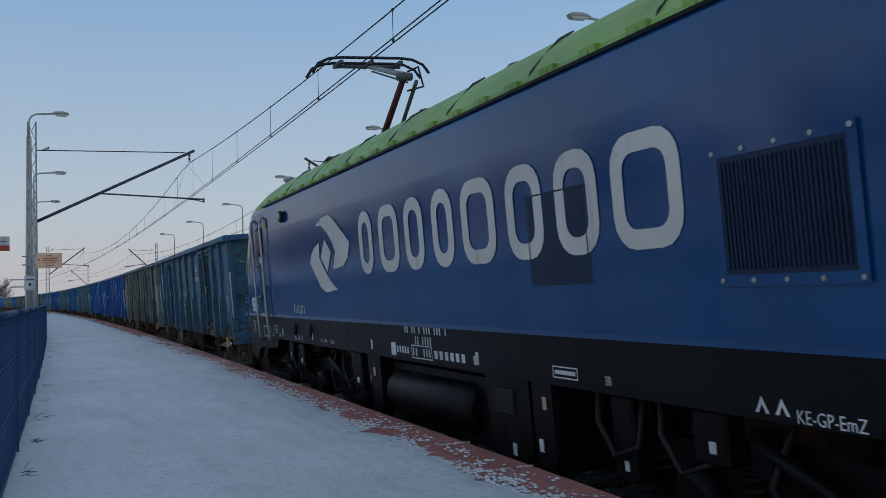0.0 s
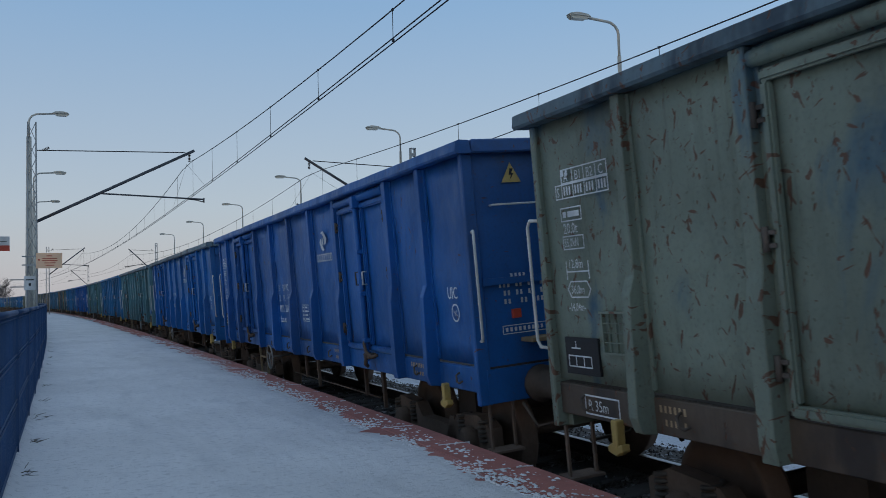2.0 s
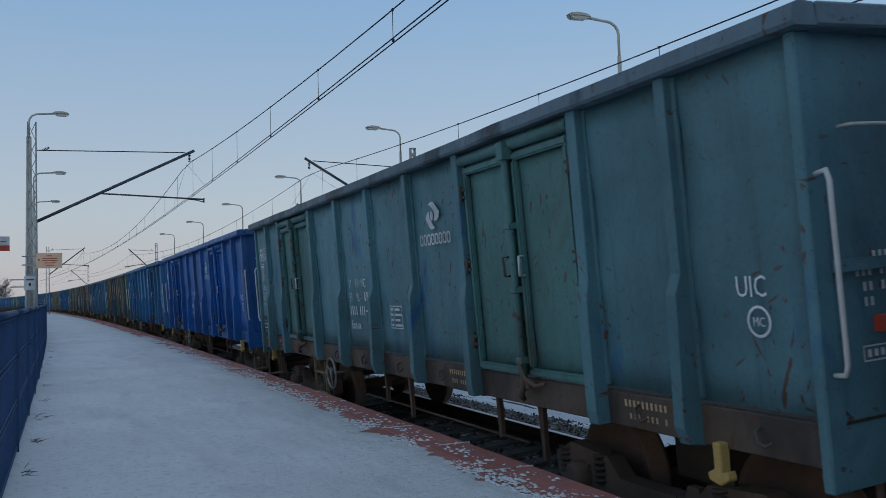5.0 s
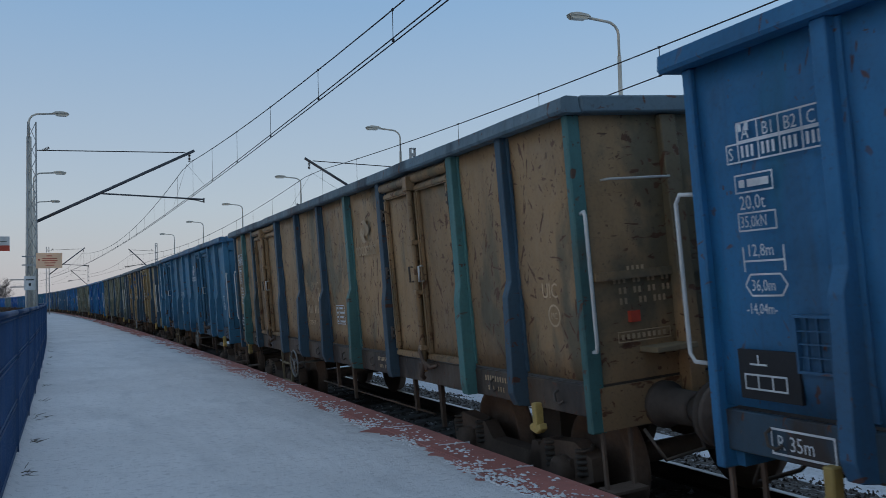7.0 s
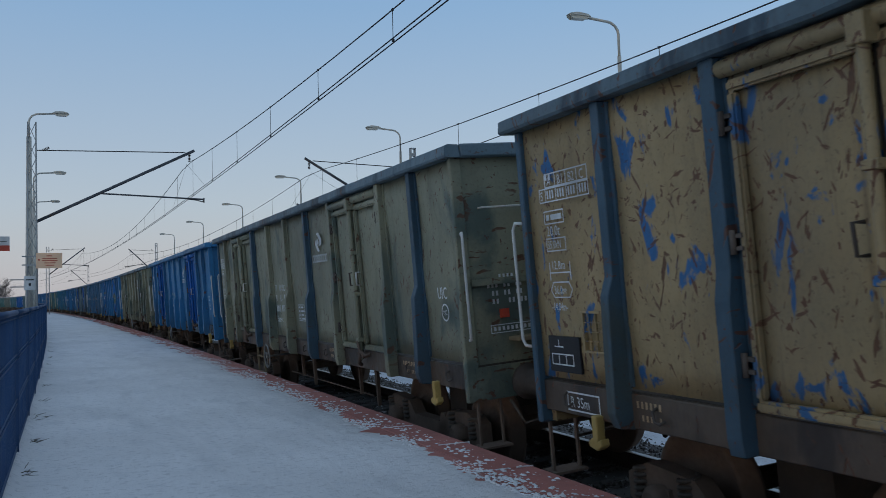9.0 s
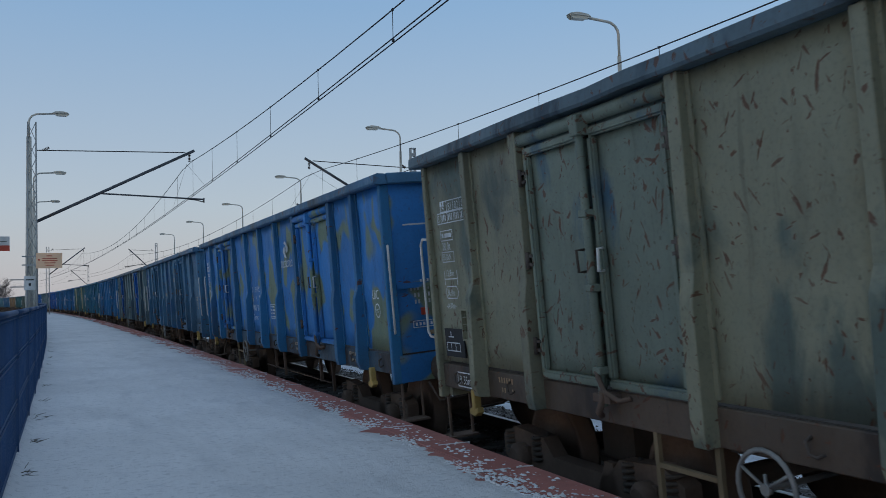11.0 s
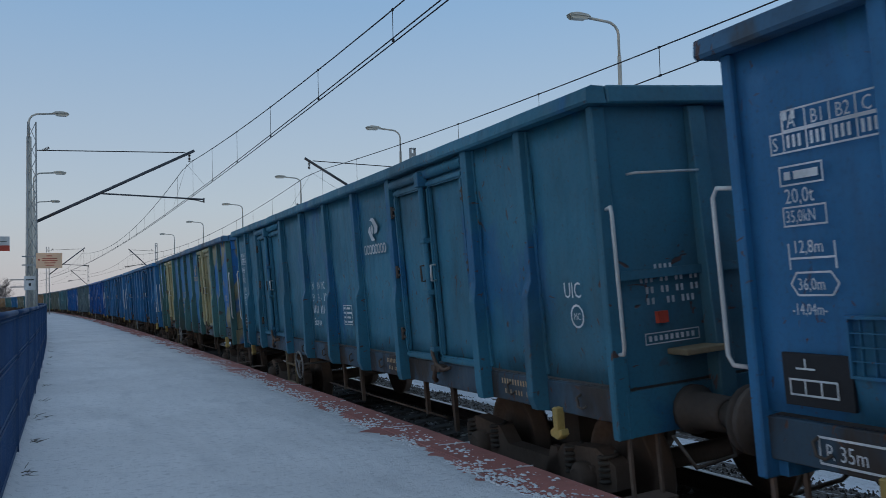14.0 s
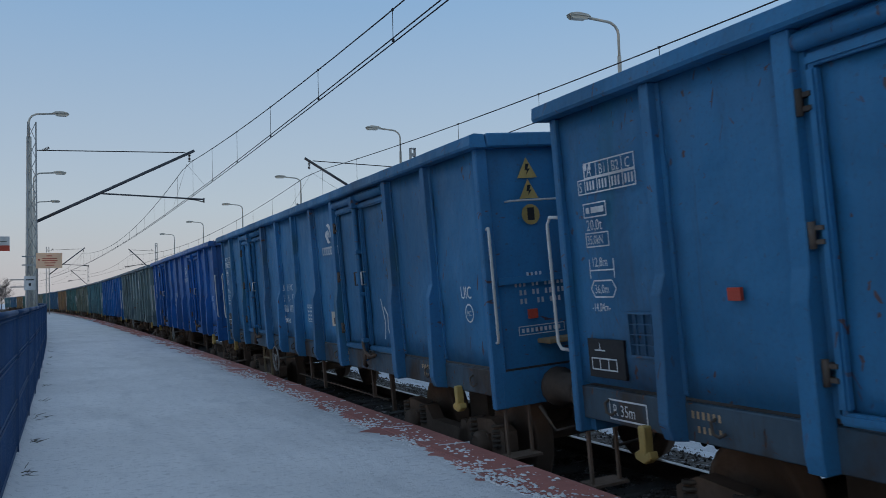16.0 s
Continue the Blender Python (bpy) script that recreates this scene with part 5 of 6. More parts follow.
sign("warning_sign", 33.6, -5.56, 3.03, 3.57, 0.84, SIGN_YELLOW, "pale orange board with small red writing fixed to the mast",
     ((0.40, 0.60, 0.78, 0.83), (0.24, 0.80, 0.62, 0.67), (0.22, 0.82, 0.47, 0.52), (0.32, 0.74, 0.32, 0.37), (0.36, 0.68, 0.17, 0.22), (0.07, 0.14, 0.5, 0.6)))
sign("notice_sign", 33.6, -5.94, 2.27, 2.76, 0.36, WHITE_PAINT, "small white notice board on the mast", ((0.15, 0.85, 0.7, 0.78), (0.4, 0.6, 0.3, 0.5)))
board = sign("boundary_sign", 30.0, -6.62, 3.45, 3.90, 0.36, WHITE_PAINT, "white board with a red lower band", ((0.15, 0.8, 0.62, 0.66),))
part("red_band", box(B(), 0, 0.362, -0.019, 0.017, 3.45, 3.62), RED, board)
part("post", tube(B(), (-0.08, 0.02, -0.9), (-0.08, 0.02, 3.95), 0.03, 8), GALV, board)


# ---- locomotive: y = 0 at the coupling to the first wagon, its nose there; it leads towards -y ----
LOCO_BLUE = None


def gloss_paint(name, colour, rough, vary=0.12, streaks=0.25):
    m, n, l, b = nodes_of(name)
    v = coords(n, l)
    tall = coords(n, l, (3, 1, 2), (1.5, 2.5, 0.25))
    col = mixed(n, l, ramp(n, l, noise_node(n, l, v, 0.8, 4), 0.3, 0.7), tuple(c * (1 - vary) for c in colour), tuple(c * (1 + vary) for c in colour))
    run = noise_node(n, l, tall, 2.6, 6, 0.6)
    col = mixed(n, l, times(n, l, ramp(n, l, run, 0.55, 0.8), streaks), col, (0.03, 0.03, 0.035))
    l.new(col, b.inputs["Base Color"])
    b.inputs["Specular IOR Level"].default_value = 0.62 if sum(colour) > 0.03 else 0.15
    k = n.new("ShaderNodeMapRange")
    k.inputs["To Min"].default_value, k.inputs["To Max"].default_value = rough * 0.7, rough * 1.6
    l.new(run, k.inputs["Value"])
    l.new(k.outputs[0], b.inputs["Roughness"])
    bump(n, l, b, noise_node(n, l, v, 1.1, 2), 0.10, 0.03)
    return m


LOCO_BLUE = gloss_paint("locomotive_blue_gloss", (0.002, 0.054, 0.178), 0.11)
LOCO_BLACK = gloss_paint("locomotive_black_skirt", (0.006, 0.006, 0.007), 0.40, 0.3)
LOCO_GREEN = gloss_paint("locomotive_lime_roof", (0.225, 0.385, 0.062), 0.40, 0.15, 0.4)
LOCO_GREY = gloss_paint("locomotive_light_grey_lettering", (0.60, 0.58, 0.53), 0.45, 0.08, 0.35)
ROOF_GREY = plain("grey_roof_equipment", (0.10, 0.10, 0.105), 0.6, 0.2, 0.3, 6)
STEEL_RAIL = plain("brushed_handrail", (0.42, 0.42, 0.42), 0.4, 0.7, 0.15, 12)
LIME = plain("bright_lime_handrail", (0.42, 0.62, 0.03), 0.45, 0, 0.1, 12)
DARK_GLASS = plain("dark_cab_glass", (0.012, 0.014, 0.018), 0.12, 0.0, 0.1, 2, 0.0)
MARK_GREEN = plain("first_aid_green", (0.02, 0.28, 0.10), 0.5, 0, 0.1, 12)
GRILLE = plain("dark_grille", (0.012, 0.026, 0.060), 0.6, 0.2, 0.2, 8)
LEN = 20.34


ROUND = ((0.60, 0.0), (0.32, 0.03), (0.13, 0.12), (0.03, 0.30), (0.0, 0.62))
SHELL = [(1.60, 1.50, 0.62), (1.64, 1.505, 0.62), (2.1, 1.505, 0.73), (2.6, 1.505, 0.90), (3.05, 1.50, 1.20), (3.40, 1.49, 1.56), (3.475, 1.475, 1.66)]


def skin(q, z):
    """How far from the axis the body side stands, q metres behind the coupling."""
    z = min(max(z, 1.61), 3.47)
    for (z0, w0, f0), (z1, w1, f1) in zip(SHELL, SHELL[1:]):
        if z0 <= z <= z1:
            k = (z - z0) / (z1 - z0)
            hw, f = w0 + (w1 - w0) * k, f0 + (f1 - f0) * k
    d = q - f
    for (d1, x1), (d0, x0) in zip(ROUND, ROUND[1:]):
        if d0 <= d <= d1:
            return hw - x0 - (x1 - x0) * (d - d0) / (d1 - d0)
    return hw


def hull(levels, ends=True):
    """Closed body out of rounded outlines: (z, half width, how far the nose stands back)."""
    bm = B()
    loops = []
    for z, hw, f in levels:
        a = [(-hw + dx, -(f + d)) for d, dx in ROUND]
        near = a + [(-x, y) for x, y in a[::-1]]
        far = [(x, -LEN - y) for x, y in near[::-1]]
        loops.append([bm.verts.new((x, y, z)) for x, y in near + far])
    n = len(loops[0])
    for lo, hi in zip(loops, loops[1:]):
        for i in range(n):
            fc = bm.faces.new((lo[i], lo[(i + 1) % n], hi[(i + 1) % n], hi[i]))
            fc.smooth = i not in (9, 19)
    if ends:
        bm.faces.new(loops[0][::-1])
        bm.faces.new(loops[-1])
    bmesh.ops.recalc_face_normals(bm, faces=list(bm.faces))
    return bm


def loco_bogie(parent, yc):
    bogie = part("bogie", box(B(), -0.85, 0.85, -2.2, 2.2, 0.62, 0.84), IRON, parent, "black three-axle bogie")
    bogie.location = (0, yc, 0)
    for sx in (-1, 1):
        x = sx * 1.08
        prof = [(-2.75, 0.86), (-2.75, 0.62), (-2.3, 0.50), (-1.3, 0.50), (-1.0, 0.40), (-0.8, 0.50), (0.8, 0.50), (1.0, 0.40), (1.3, 0.50), (2.3, 0.50), (2.75, 0.62), (2.75, 0.86), (1.4, 0.98), (-1.4, 0.98)]
        part("side_frame", prism(B(), prof, 0, x - 0.06, x + 0.06), LOCO_BLACK, bogie)
        for ya in (-1.9, 0.0, 1.9):
            bm = box(B(), x - 0.08, x + 0.12, ya - 0.2, ya + 0.2, 0.42, 0.80)
            bevel(bm, 0.05, 2)
            lathe(bm, [(0, 0.19), (0.18, 0.19), (0.22, 0.13)], (x, ya, 0.60), (sx, 0, 0), 16)
            part("axle_box", bm, LOCO_BLACK, bogie)
            for dy in (-0.42, 0.42):
                bm = helix(B(), (x + 0.02 * sx, ya + dy, 0.66), 0.09, 0.022, 5, 0.07)
                part("coil_spring", bm, LOCO_BLACK, bogie)
        for ya in (-0.95, 0.95):
            bm = tube(B(), (x + 0.16 * sx, ya - 0.35, 0.72), (x + 0.16 * sx, ya + 0.35, 1.02), 0.055, 10)
            tube(bm, (x + 0.16 * sx, ya - 0.60, 0.61), (x + 0.16 * sx, ya - 0.35, 0.72), 0.03, 8)
            part("damper", bm, LOCO_BLACK, bogie)
            bm = pipe(B(), [(x + 0.14 * sx, ya + 0.1, 1.15), (x + 0.2 * sx, ya + 0.25, 0.80), (x + 0.2 * sx, ya + 0.1, 0.55), (x + 0.14 * sx, ya - 0.1, 0.62)], 0.022)
            part("hose", bm, RUBBER, bogie)
            bm = box(B(), x + 0.10 * sx - 0.05, x + 0.10 * sx + 0.05, ya + 0.28, ya + 0.46, 0.80, 1.08)
            bevel(bm, 0.015)
            part("sand_pipe_box", bm, LOCO_BLACK, bogie)
    for ya in (-1.9, 0.0, 1.9):
        ws = part("wheelset", tube(B(), (-0.8, 0, 0), (0.8, 0, 0), 0.10, 12), RUST_IRON, bogie)
        ws.location = (0, ya, 0.60)
        for sx in (-1, 1):
            bm = lathe(B(), [(-0.085, 0.48), (-0.085, 0.625), (-0.055, 0.63), (-0.045, 0.605), (0.06, 0.595), (0.065, 0.52), (0.02, 0.48), (0.015, 0.24), (0.09, 0.2), (0.09, 0.1)], (sx * 0.75, 0, 0), (sx, 0, 0), 32)
            part("wheel", bm, RUST_IRON, ws)


def pantograph(parent):
    p = part("pantograph", box(B(), -0.55, 0.55, -6.3, -4.7, 4.02, 4.10), ROOF_GREY, parent, "single-arm pantograph raised to the wire")
    rise = 0.13
    part("lower_arm", tube(B(), (0, -4.95, 4.10), (0, -6.30, 4.98), 0.055, 10, 0.045), plain("dark_red_arm", (0.10, 0.02, 0.02), 0.5), p, "dark red lower arm")
    part("guide_rod", tube(B(), (0.15, -5.3, 4.10), (0.15, -6.40, 4.90), 0.03, 8), ROOF_GREY, p)
    part("upper_arm", tube(B(), (0, -6.34, 5.0), (0, -4.85, 5.36 + rise), 0.045, 10, 0.032), GALV, p)
    part("thin_rod", tube(B(), (0.05, -6.30, 4.90), (0.05, -4.88, 5.28 + rise), 0.015, 6), ROOF_GREY, p)
    part("knee", lathe(B(), [(-0.12, 0.04), (-0.11, 0.06), (0.11, 0.06), (0.12, 0.04)], (0, -6.32, 4.98), (1, 0, 0), 12), ROOF_GREY, p)
    for dy in (-0.18, 0.18):
        y = -4.85 + dy
        pts = [(-0.98, y, 5.22 + rise), (-0.88, y, 5.36 + rise), (-0.70, y, 5.44 + rise), (-0.5, y, 5.46 + rise), (0.5, y, 5.46 + rise), (0.70, y, 5.44 + rise), (0.88, y, 5.36 + rise), (0.98, y, 5.22 + rise)]
        part("contact_strip", pipe(B(), pts, 0.024, 8), WIRE, p)
    bm = B()
    for x in (-0.5, 0.0, 0.5):
        box(bm, x - 0.03, x + 0.03, -5.05, -4.65, 5.37 + rise, 5.42 + rise)
    tube(bm, (-0.55, -4.85, 5.36 + rise), (0.55, -4.85, 5.36 + rise), 0.03, 8)
    part("head_frame", bm, ROOF_GREY, p)
    part("cable", pipe(B(), [(0.08, -6.2, 4.8), (0.12, -6.7, 4.75), (0.10, -6.62, 5.05), (0.05, -6.34, 5.05)], 0.015), WIRE, p)
    for x, y in ((-0.45, -4.9), (0.45, -4.9), (-0.45, -6.1), (0.45, -6.1)):
        bm = B()
        for i in range(4):
            lathe(bm, [(i * 0.03, 0.05), (i * 0.03 + 0.012, 0.08), (i * 0.03 + 0.025, 0.05)], (x, y, 3.90), (0, 0, 1), 10)
        part("insulator", bm, PORCELAIN, p)


def make_loco():
    loco = tagged(new("electric_locomotive"), "blue electric freight locomotive with lime roof edge and black skirt", "locomotive")
    part("underframe", hull([(1.23, 1.49, 0.64), (1.30, 1.495, 0.62), (1.60, 1.495, 0.62)]), LOCO_BLACK, loco, "black lower band")
    part("body_shell", hull(SHELL), LOCO_BLUE, loco, "glossy blue body side")
    part("roof", hull([(3.475, 1.45, 1.68), (3.56, 1.42, 1.76), (3.60, 1.385, 1.82), (3.75, 1.25, 2.08), (3.86, 1.10, 2.38), (3.93, 0.96, 2.75), (3.97, 0.7, 3.2)]), LOCO_GREEN, loco, "lime green sloping roof edge")
    # gutter with roof fasteners
    part("gutter", box(B(), -1.50, -1.41, -17.4, -3.0, 3.476, 3.50), LOCO_BLACK, loco)
    for k in range(26):
        y = -3.3 - k * 0.54
        bm = box(B(), -1.46, -1.40, y - 0.10, y + 0.10, 3.50, 3.57)
        tube(bm, (-1.47, y, 3.53), (-1.40, y, 3.53), 0.022, 8)
        part("roof_clamp", bm, LOCO_GREEN, loco)
    for k in range(9):
        y = -4.4 - k * 1.55
        bm = prism(B(), [(-1.402, 3.56), (-1.372, 3.605), (-1.08, 3.865), (-0.96, 3.935), (-0.96, 3.95), (-1.10, 3.885), (-1.39, 3.62), (-1.412, 3.565)], 1, y - 0.008, y + 0.008)
        part("roof_joint", bm, ROOF_GREY, loco)
    for y, h, r in ((-8.3, 0.12, 0.14), (-8.7, 0.08, 0.10), (-10.6, 0.10, 0.16), (-12.9, 0.08, 0.14), (-3.6, 0.05, 0.2)):
        part("roof_equipment", lathe(B(), [(0, r), (h, r), (h + 0.04, r * 0.8)], (-0.55, y, 3.94), (0, 0, 1), 16), ROOF_GREY, loco)
    part("roof_bushing", pipe(B(), [(-0.5, -3.5, 3.96), (-0.5, -3.55, 4.12), (-0.45, -3.75, 4.20), (-0.4, -4.1, 4.14)], 0.03), PORCELAIN, loco)
    for s0 in (-13.8, -14.5):
        part("roof_bushing", pipe(B(), [(-0.5, s0, 3.95), (-0.5, s0 - 0.1, 4.2), (-0.4, s0 - 0.35, 4.28)], 0.05), PORCELAIN, loco)
    part("horn", tube(B(), (-0.95, -3.1, 3.96), (-0.95, -2.75, 3.98), 0.03, 8, 0.06), GALV, loco)
    pantograph(loco)
    # cab side: window, door with handrails, steps
    lat = -1.509
    bm = B()
    rows = []
    for z, q0 in ((2.64, 1.24), (2.76, 1.30), (2.93, 1.42), (3.08, 1.56), (3.20, 1.74), (3.29, 1.94)):
        rows.append([bm.verts.new((-skin(q0 + (2.10 - q0) * k / 6, z) - 0.006, -(q0 + (2.10 - q0) * k / 6), z)) for k in range(7)])
    for lo, hi in zip(rows, rows[1:]):
        for k in range(6):
            bm.faces.new((lo[k], lo[k + 1], hi[k + 1], hi[k])).smooth = True
    bmesh.ops.recalc_face_normals(bm, faces=list(bm.faces))
    part("cab_window", bm, DARK_GLASS, loco, "dark tinted cab side window")
    bm = B()
    m = side_mark(lat - 0.002, -2.33, 0)
    frame_lines(bm, 0, 0.60, 1.63, 3.26, 0.014, m)
    door = part("cab_door", bm, BLACK_PLATE, loco, "cab door seam")
    bm = bevel(box(B(), lat - 0.012, lat + 0.01, -2.83, -2.45, 2.66, 3.16), 0.02, 2)
    part("window_seal", bm, RUBBER, door)
    part("door_window", bevel(box(B(), lat - 0.018, lat + 0.01, -2.79, -2.49, 2.71, 3.11), 0.01), DARK_GLASS, door)
    for z in (2.48, 1.93):
        part("door_handle", pipe(B(), [(lat, -2.42, z), (lat - 0.05, -2.42, z + 0.01), (lat - 0.05, -2.58, z + 0.03)], 0.018), STEEL_RAIL, door)
    part("lock_plate", box(B(), lat - 0.008, lat, -2.66, -2.58, 2.54, 2.64), WHITE_PAINT, door)
    for y in (-2.27, -3.00):
        bm = pipe(B(), [(lat + 0.03, y, 3.32), (lat - 0.04, y, 3.28), (lat - 0.055, y, 3.2), (lat - 0.055, y, 1.75), (lat - 0.055, y - 0.02, 1.5), (lat - 0.05, y - 0.05, 1.22), (lat + 0.03, y - 0.05, 1.18)], 0.020, 8)
        part("handrail", bm, STEEL_RAIL, loco, "brushed steel handrail")
    bm = box(B(), lat - 0.02, lat + 0.06, -2.88, -2.40, 1.60, 1.66)
    part("door_sill", bm, STEEL_RAIL, loco)
    bm = B()
    m = side_mark(-1.502, -2.38, 1.24)
    frame_lines(bm, 0, 0.52, 0, 0.20, 0.03, m)
    part("foothold", bm, STEEL_RAIL, loco)
    part("foothold_recess", box(B(), -1.500, -1.45, -2.86, -2.42, 1.27, 1.41), BLACK_PLATE, loco)
    for dy in (0.0,):
        bm = pipe(B(), [(-1.30, -0.98, 2.62), (-1.40, -0.86, 2.60), (-1.40, -0.84, 2.5), (-1.36, -0.70, 1.75), (-1.28, -0.70, 1.68), (-1.15, -0.80, 1.68)], 0.020, 8)
        part("lime_handrail", bm, LIME, loco, "bright lime grab rail at the nose")
    # nose skirt, buffers, plough
    bm = B()
    prism(bm, [(-0.80, 1.23), (-0.80, 0.98), (-0.86, 0.74), (-1.10, 0.74), (-1.35, 0.95), (-2.0, 0.98), (-2.3, 1.23)], 0, -1.22, 1.22)
    prism(bm, [(-1.16, 1.23), (-1.16, 0.98), (-1.30, 0.80), (-1.62, 0.80), (-1.85, 1.0), (-2.2, 1.06), (-3.2, 1.06), (-3.4, 1.23)], 0, -1.48, -1.40)
    part("nose_skirt", bm, LOCO_BLACK, loco)
    bm = B()
    prism(bm, [(-LEN + 0.80, 1.23), (-LEN + 0.80, 0.98), (-LEN + 0.86, 0.74), (-LEN + 1.10, 0.74), (-LEN + 2.0, 0.98), (-LEN + 2.3, 1.23)], 0, -1.47, 1.47)
    part("nose_skirt", bm, LOCO_BLACK, loco)
    for x in (-0.875, 0.875):
        for y, k in ((-0.80, 1), (-LEN + 0.80, -1)):
            bm = lathe(B(), [(0, 0.18), (0.08, 0.18), (0.1, 0.14), (0.45, 0.13), (0.5, 0.24), (0.60, 0.24), (0.62, 0.2)], (x, y, 1.06), (0, k, 0), 18)
            part("buffer", bm, LOCO_BLACK, loco)
    # skirt boxes, tank, steps below
    part("centre_tank", bevel(box(B(), -1.30, 1.30, -12.0, -8.3, 0.45, 1.22), 0.08, 2), LOCO_BLACK, loco, "black under-floor equipment case")
    bm = lathe(B(), [(-1.1, 0.20), (-1.0, 0.26), (1.0, 0.26), (1.1, 0.20)], (-1.22, -9.5, 0.82), (0, 1, 0), 18)
    part("air_tank", bm, LOCO_BLACK, loco)
    for y0, y1 in ((-8.25, -7.9), (-11.75, -11.0), (-12.1, -11.8)):
        bm = prism(B(), [(y0, 1.22), (y1, 1.22), (y1, 0.55), ((y0 + y1) / 2, 0.45), (y0, 0.60)], 0, -1.44, -1.28)
        part("equipment_bracket", bm, LOCO_BLACK, loco)
    part("cock_box", bevel(box(B(), -1.46, -1.40, -11.5, -11.15, 0.9, 1.12), 0.01), RUBBER, loco)
    for y, z in ((-11.9, 0.72), (-11.45, 0.62), (-8.05, 1.02), (-12.0, 1.06)):
        part("white_tag", box(B(), -1.452, -1.445, y - 0.03, y + 0.03, z - 0.05, z + 0.05), MARK_OLD if z > 1 else MARK, loco)
    loco_bogie(loco, -5.0)
    loco_bogie(loco, -LEN + 5.0)
    for q, z0, z1, d in ((3.55, 0.86, 1.2, 0.28), (4.15, 0.80, 1.18, 0.34), (6.9, 0.72, 1.2, 0.40), (7.55, 0.80, 1.2, 0.22), (12.75, 0.60, 1.2, 0.25), (13.6, 0.86, 1.2, 0.3)):
        bm = bevel(box(B(), -1.36, -1.20, -q - d, -q, z0, z1), 0.02)
        case = part("equipment_case", bm, LOCO_BLACK, loco, "small black under-floor case")
        part("case_plate", box(B(), -1.366, -1.358, -q - d * 0.7, -q - d * 0.5, z0 + 0.08, z0 + 0.15), MARK, case)
    for q in (3.9, 6.6, 12.6, 13.3):
        part("air_hose", pipe(B(), [(-1.34, -q, 1.22), (-1.40, -q - 0.05, 1.0), (-1.40, -q - 0.22, 0.78), (-1.34, -q - 0.42, 0.86), (-1.30, -q - 0.46, 1.2)], 0.022, 6), RUBBER, loco)
    for q in (4.62, 5.5):
        part("band_socket", lathe(B(), [(0, 0.09), (0.03, 0.095), (0.04, 0.05)], (-1.495, -q, 1.43), (-1, 0, 0), 16), RUBBER, loco)
    # lamp, warning triangle
    lamp = part("side_lamp", lathe(B(), [(0, 0.09), (0.03, 0.095), (0.05, 0.075)], (lat, -4.42, 3.20), (-1, 0, 0), 20), RUBBER, loco, "round side lamp in a black rim")
    part("lens", lathe(B(), [(0.03, 0.07), (0.06, 0.06), (0.075, 0.03)], (lat, -4.42, 3.20), (-1, 0, 0), 16), STEEL_RAIL, lamp)
    bm = B()
    flat(bm, [(-0.11, 0), (0.11, 0), (0, 0.2)], side_mark(lat - 0.003, -3.18, 3.12))
    tri = part("warning_plate", bm, YELLOW, loco, "yellow warning triangle")
    bm = B()
    flat(bm, [(-0.01, 0.13), (0.02, 0.13), (0.006, 0.085), (0.024, 0.085), (-0.012, 0.02), (0.0, 0.07), (-0.02, 0.07)], side_mark(lat - 0.006, -3.18, 3.12))
    part("flash", bm, BLACK_PLATE, tri)
    bm = B()
    m = side_mark(lat - 0.003, -2.62, 1.98)
    bar(bm, 0, 0.15, 0, 0.17, m)
    cross = part("first_aid_sign", bm, MARK_GREEN, loco)
    bm = B()
    m = side_mark(lat - 0.006, -2.62, 1.98)
    bar(bm, 0.06, 0.09, 0.03, 0.14, m)
    bar(bm, 0.025, 0.06, 0.07, 0.10, m)
    bar(bm, 0.09, 0.125, 0.07, 0.10, m)
    part("white_cross", bm, MARK, cross)
    # large emblem and row of plain rings in place of the name
    bm = B()
    emblem(bm, 1.04, side_mark(lat - 0.003, -6.78, 2.49), 1.8)
    part("emblem", bm, LOCO_GREY, loco, "large pale grey emblem")
    for i, (q0, q1) in enumerate(((8.05, 8.60), (8.74, 9.42), (9.52, 10.10), (10.24, 10.80), (10.90, 11.62), (11.74, 12.38), (12.48, 13.10), (13.18, 13.95))):
        bm = B()
        brand_blocks(bm, q1 - q0, 0.73, 1, 0.125, side_mark(lat - 0.003, -q0, 2.18))
        part("name_ring", bm, LOCO_GREY, loco, "pale grey ring of the painted name")
    # ventilation grille and service hatch
    for y0, y1, z0, z1 in ((-15.06, -14.22, 2.00, 2.63), (-17.2, -16.2, 1.98, 2.64)):
        g = part("vent_grille", box(B(), lat - 0.012, lat + 0.01, y0, y1, z0, z1), GRILLE, loco, "dark slatted ventilation grille")
        k = 0
        while y0 + 0.03 + k * 0.03 < y1 - 0.02:
            k += 1
        bm = B()
        for j in range(k):
            y = y0 + 0.03 + j * 0.03
            box(bm, lat - 0.024, lat - 0.012, y - 0.006, y + 0.006, z0 + 0.03, z1 - 0.03)
        part("slats", bm, GRILLE, g)
        bm = B()
        frame_lines(bm, 0, y1 - y0 + 0.12, 0, z1 - z0 + 0.12, 0.06, side_mark(lat - 0.014, y1 + 0.06, z0 - 0.06))
        part("grille_frame", bm, LOCO_BLUE, g)
        for yy in [y0 - 0.03 + (y1 - y0 + 0.06) * i / 4 for i in range(5)]:
            for zz in (z0 - 0.03, z1 + 0.03):
                part("bolt", lathe(B(), [(0, 0.016), (0.01, 0.014)], (lat - 0.014, yy, zz), (-1, 0, 0), 8), STEEL_RAIL, g)
    bm = B()
    frame_lines(bm, 0, 0.80, 0, 0.68, 0.012, side_mark(lat - 0.006, -12.10, 1.98))
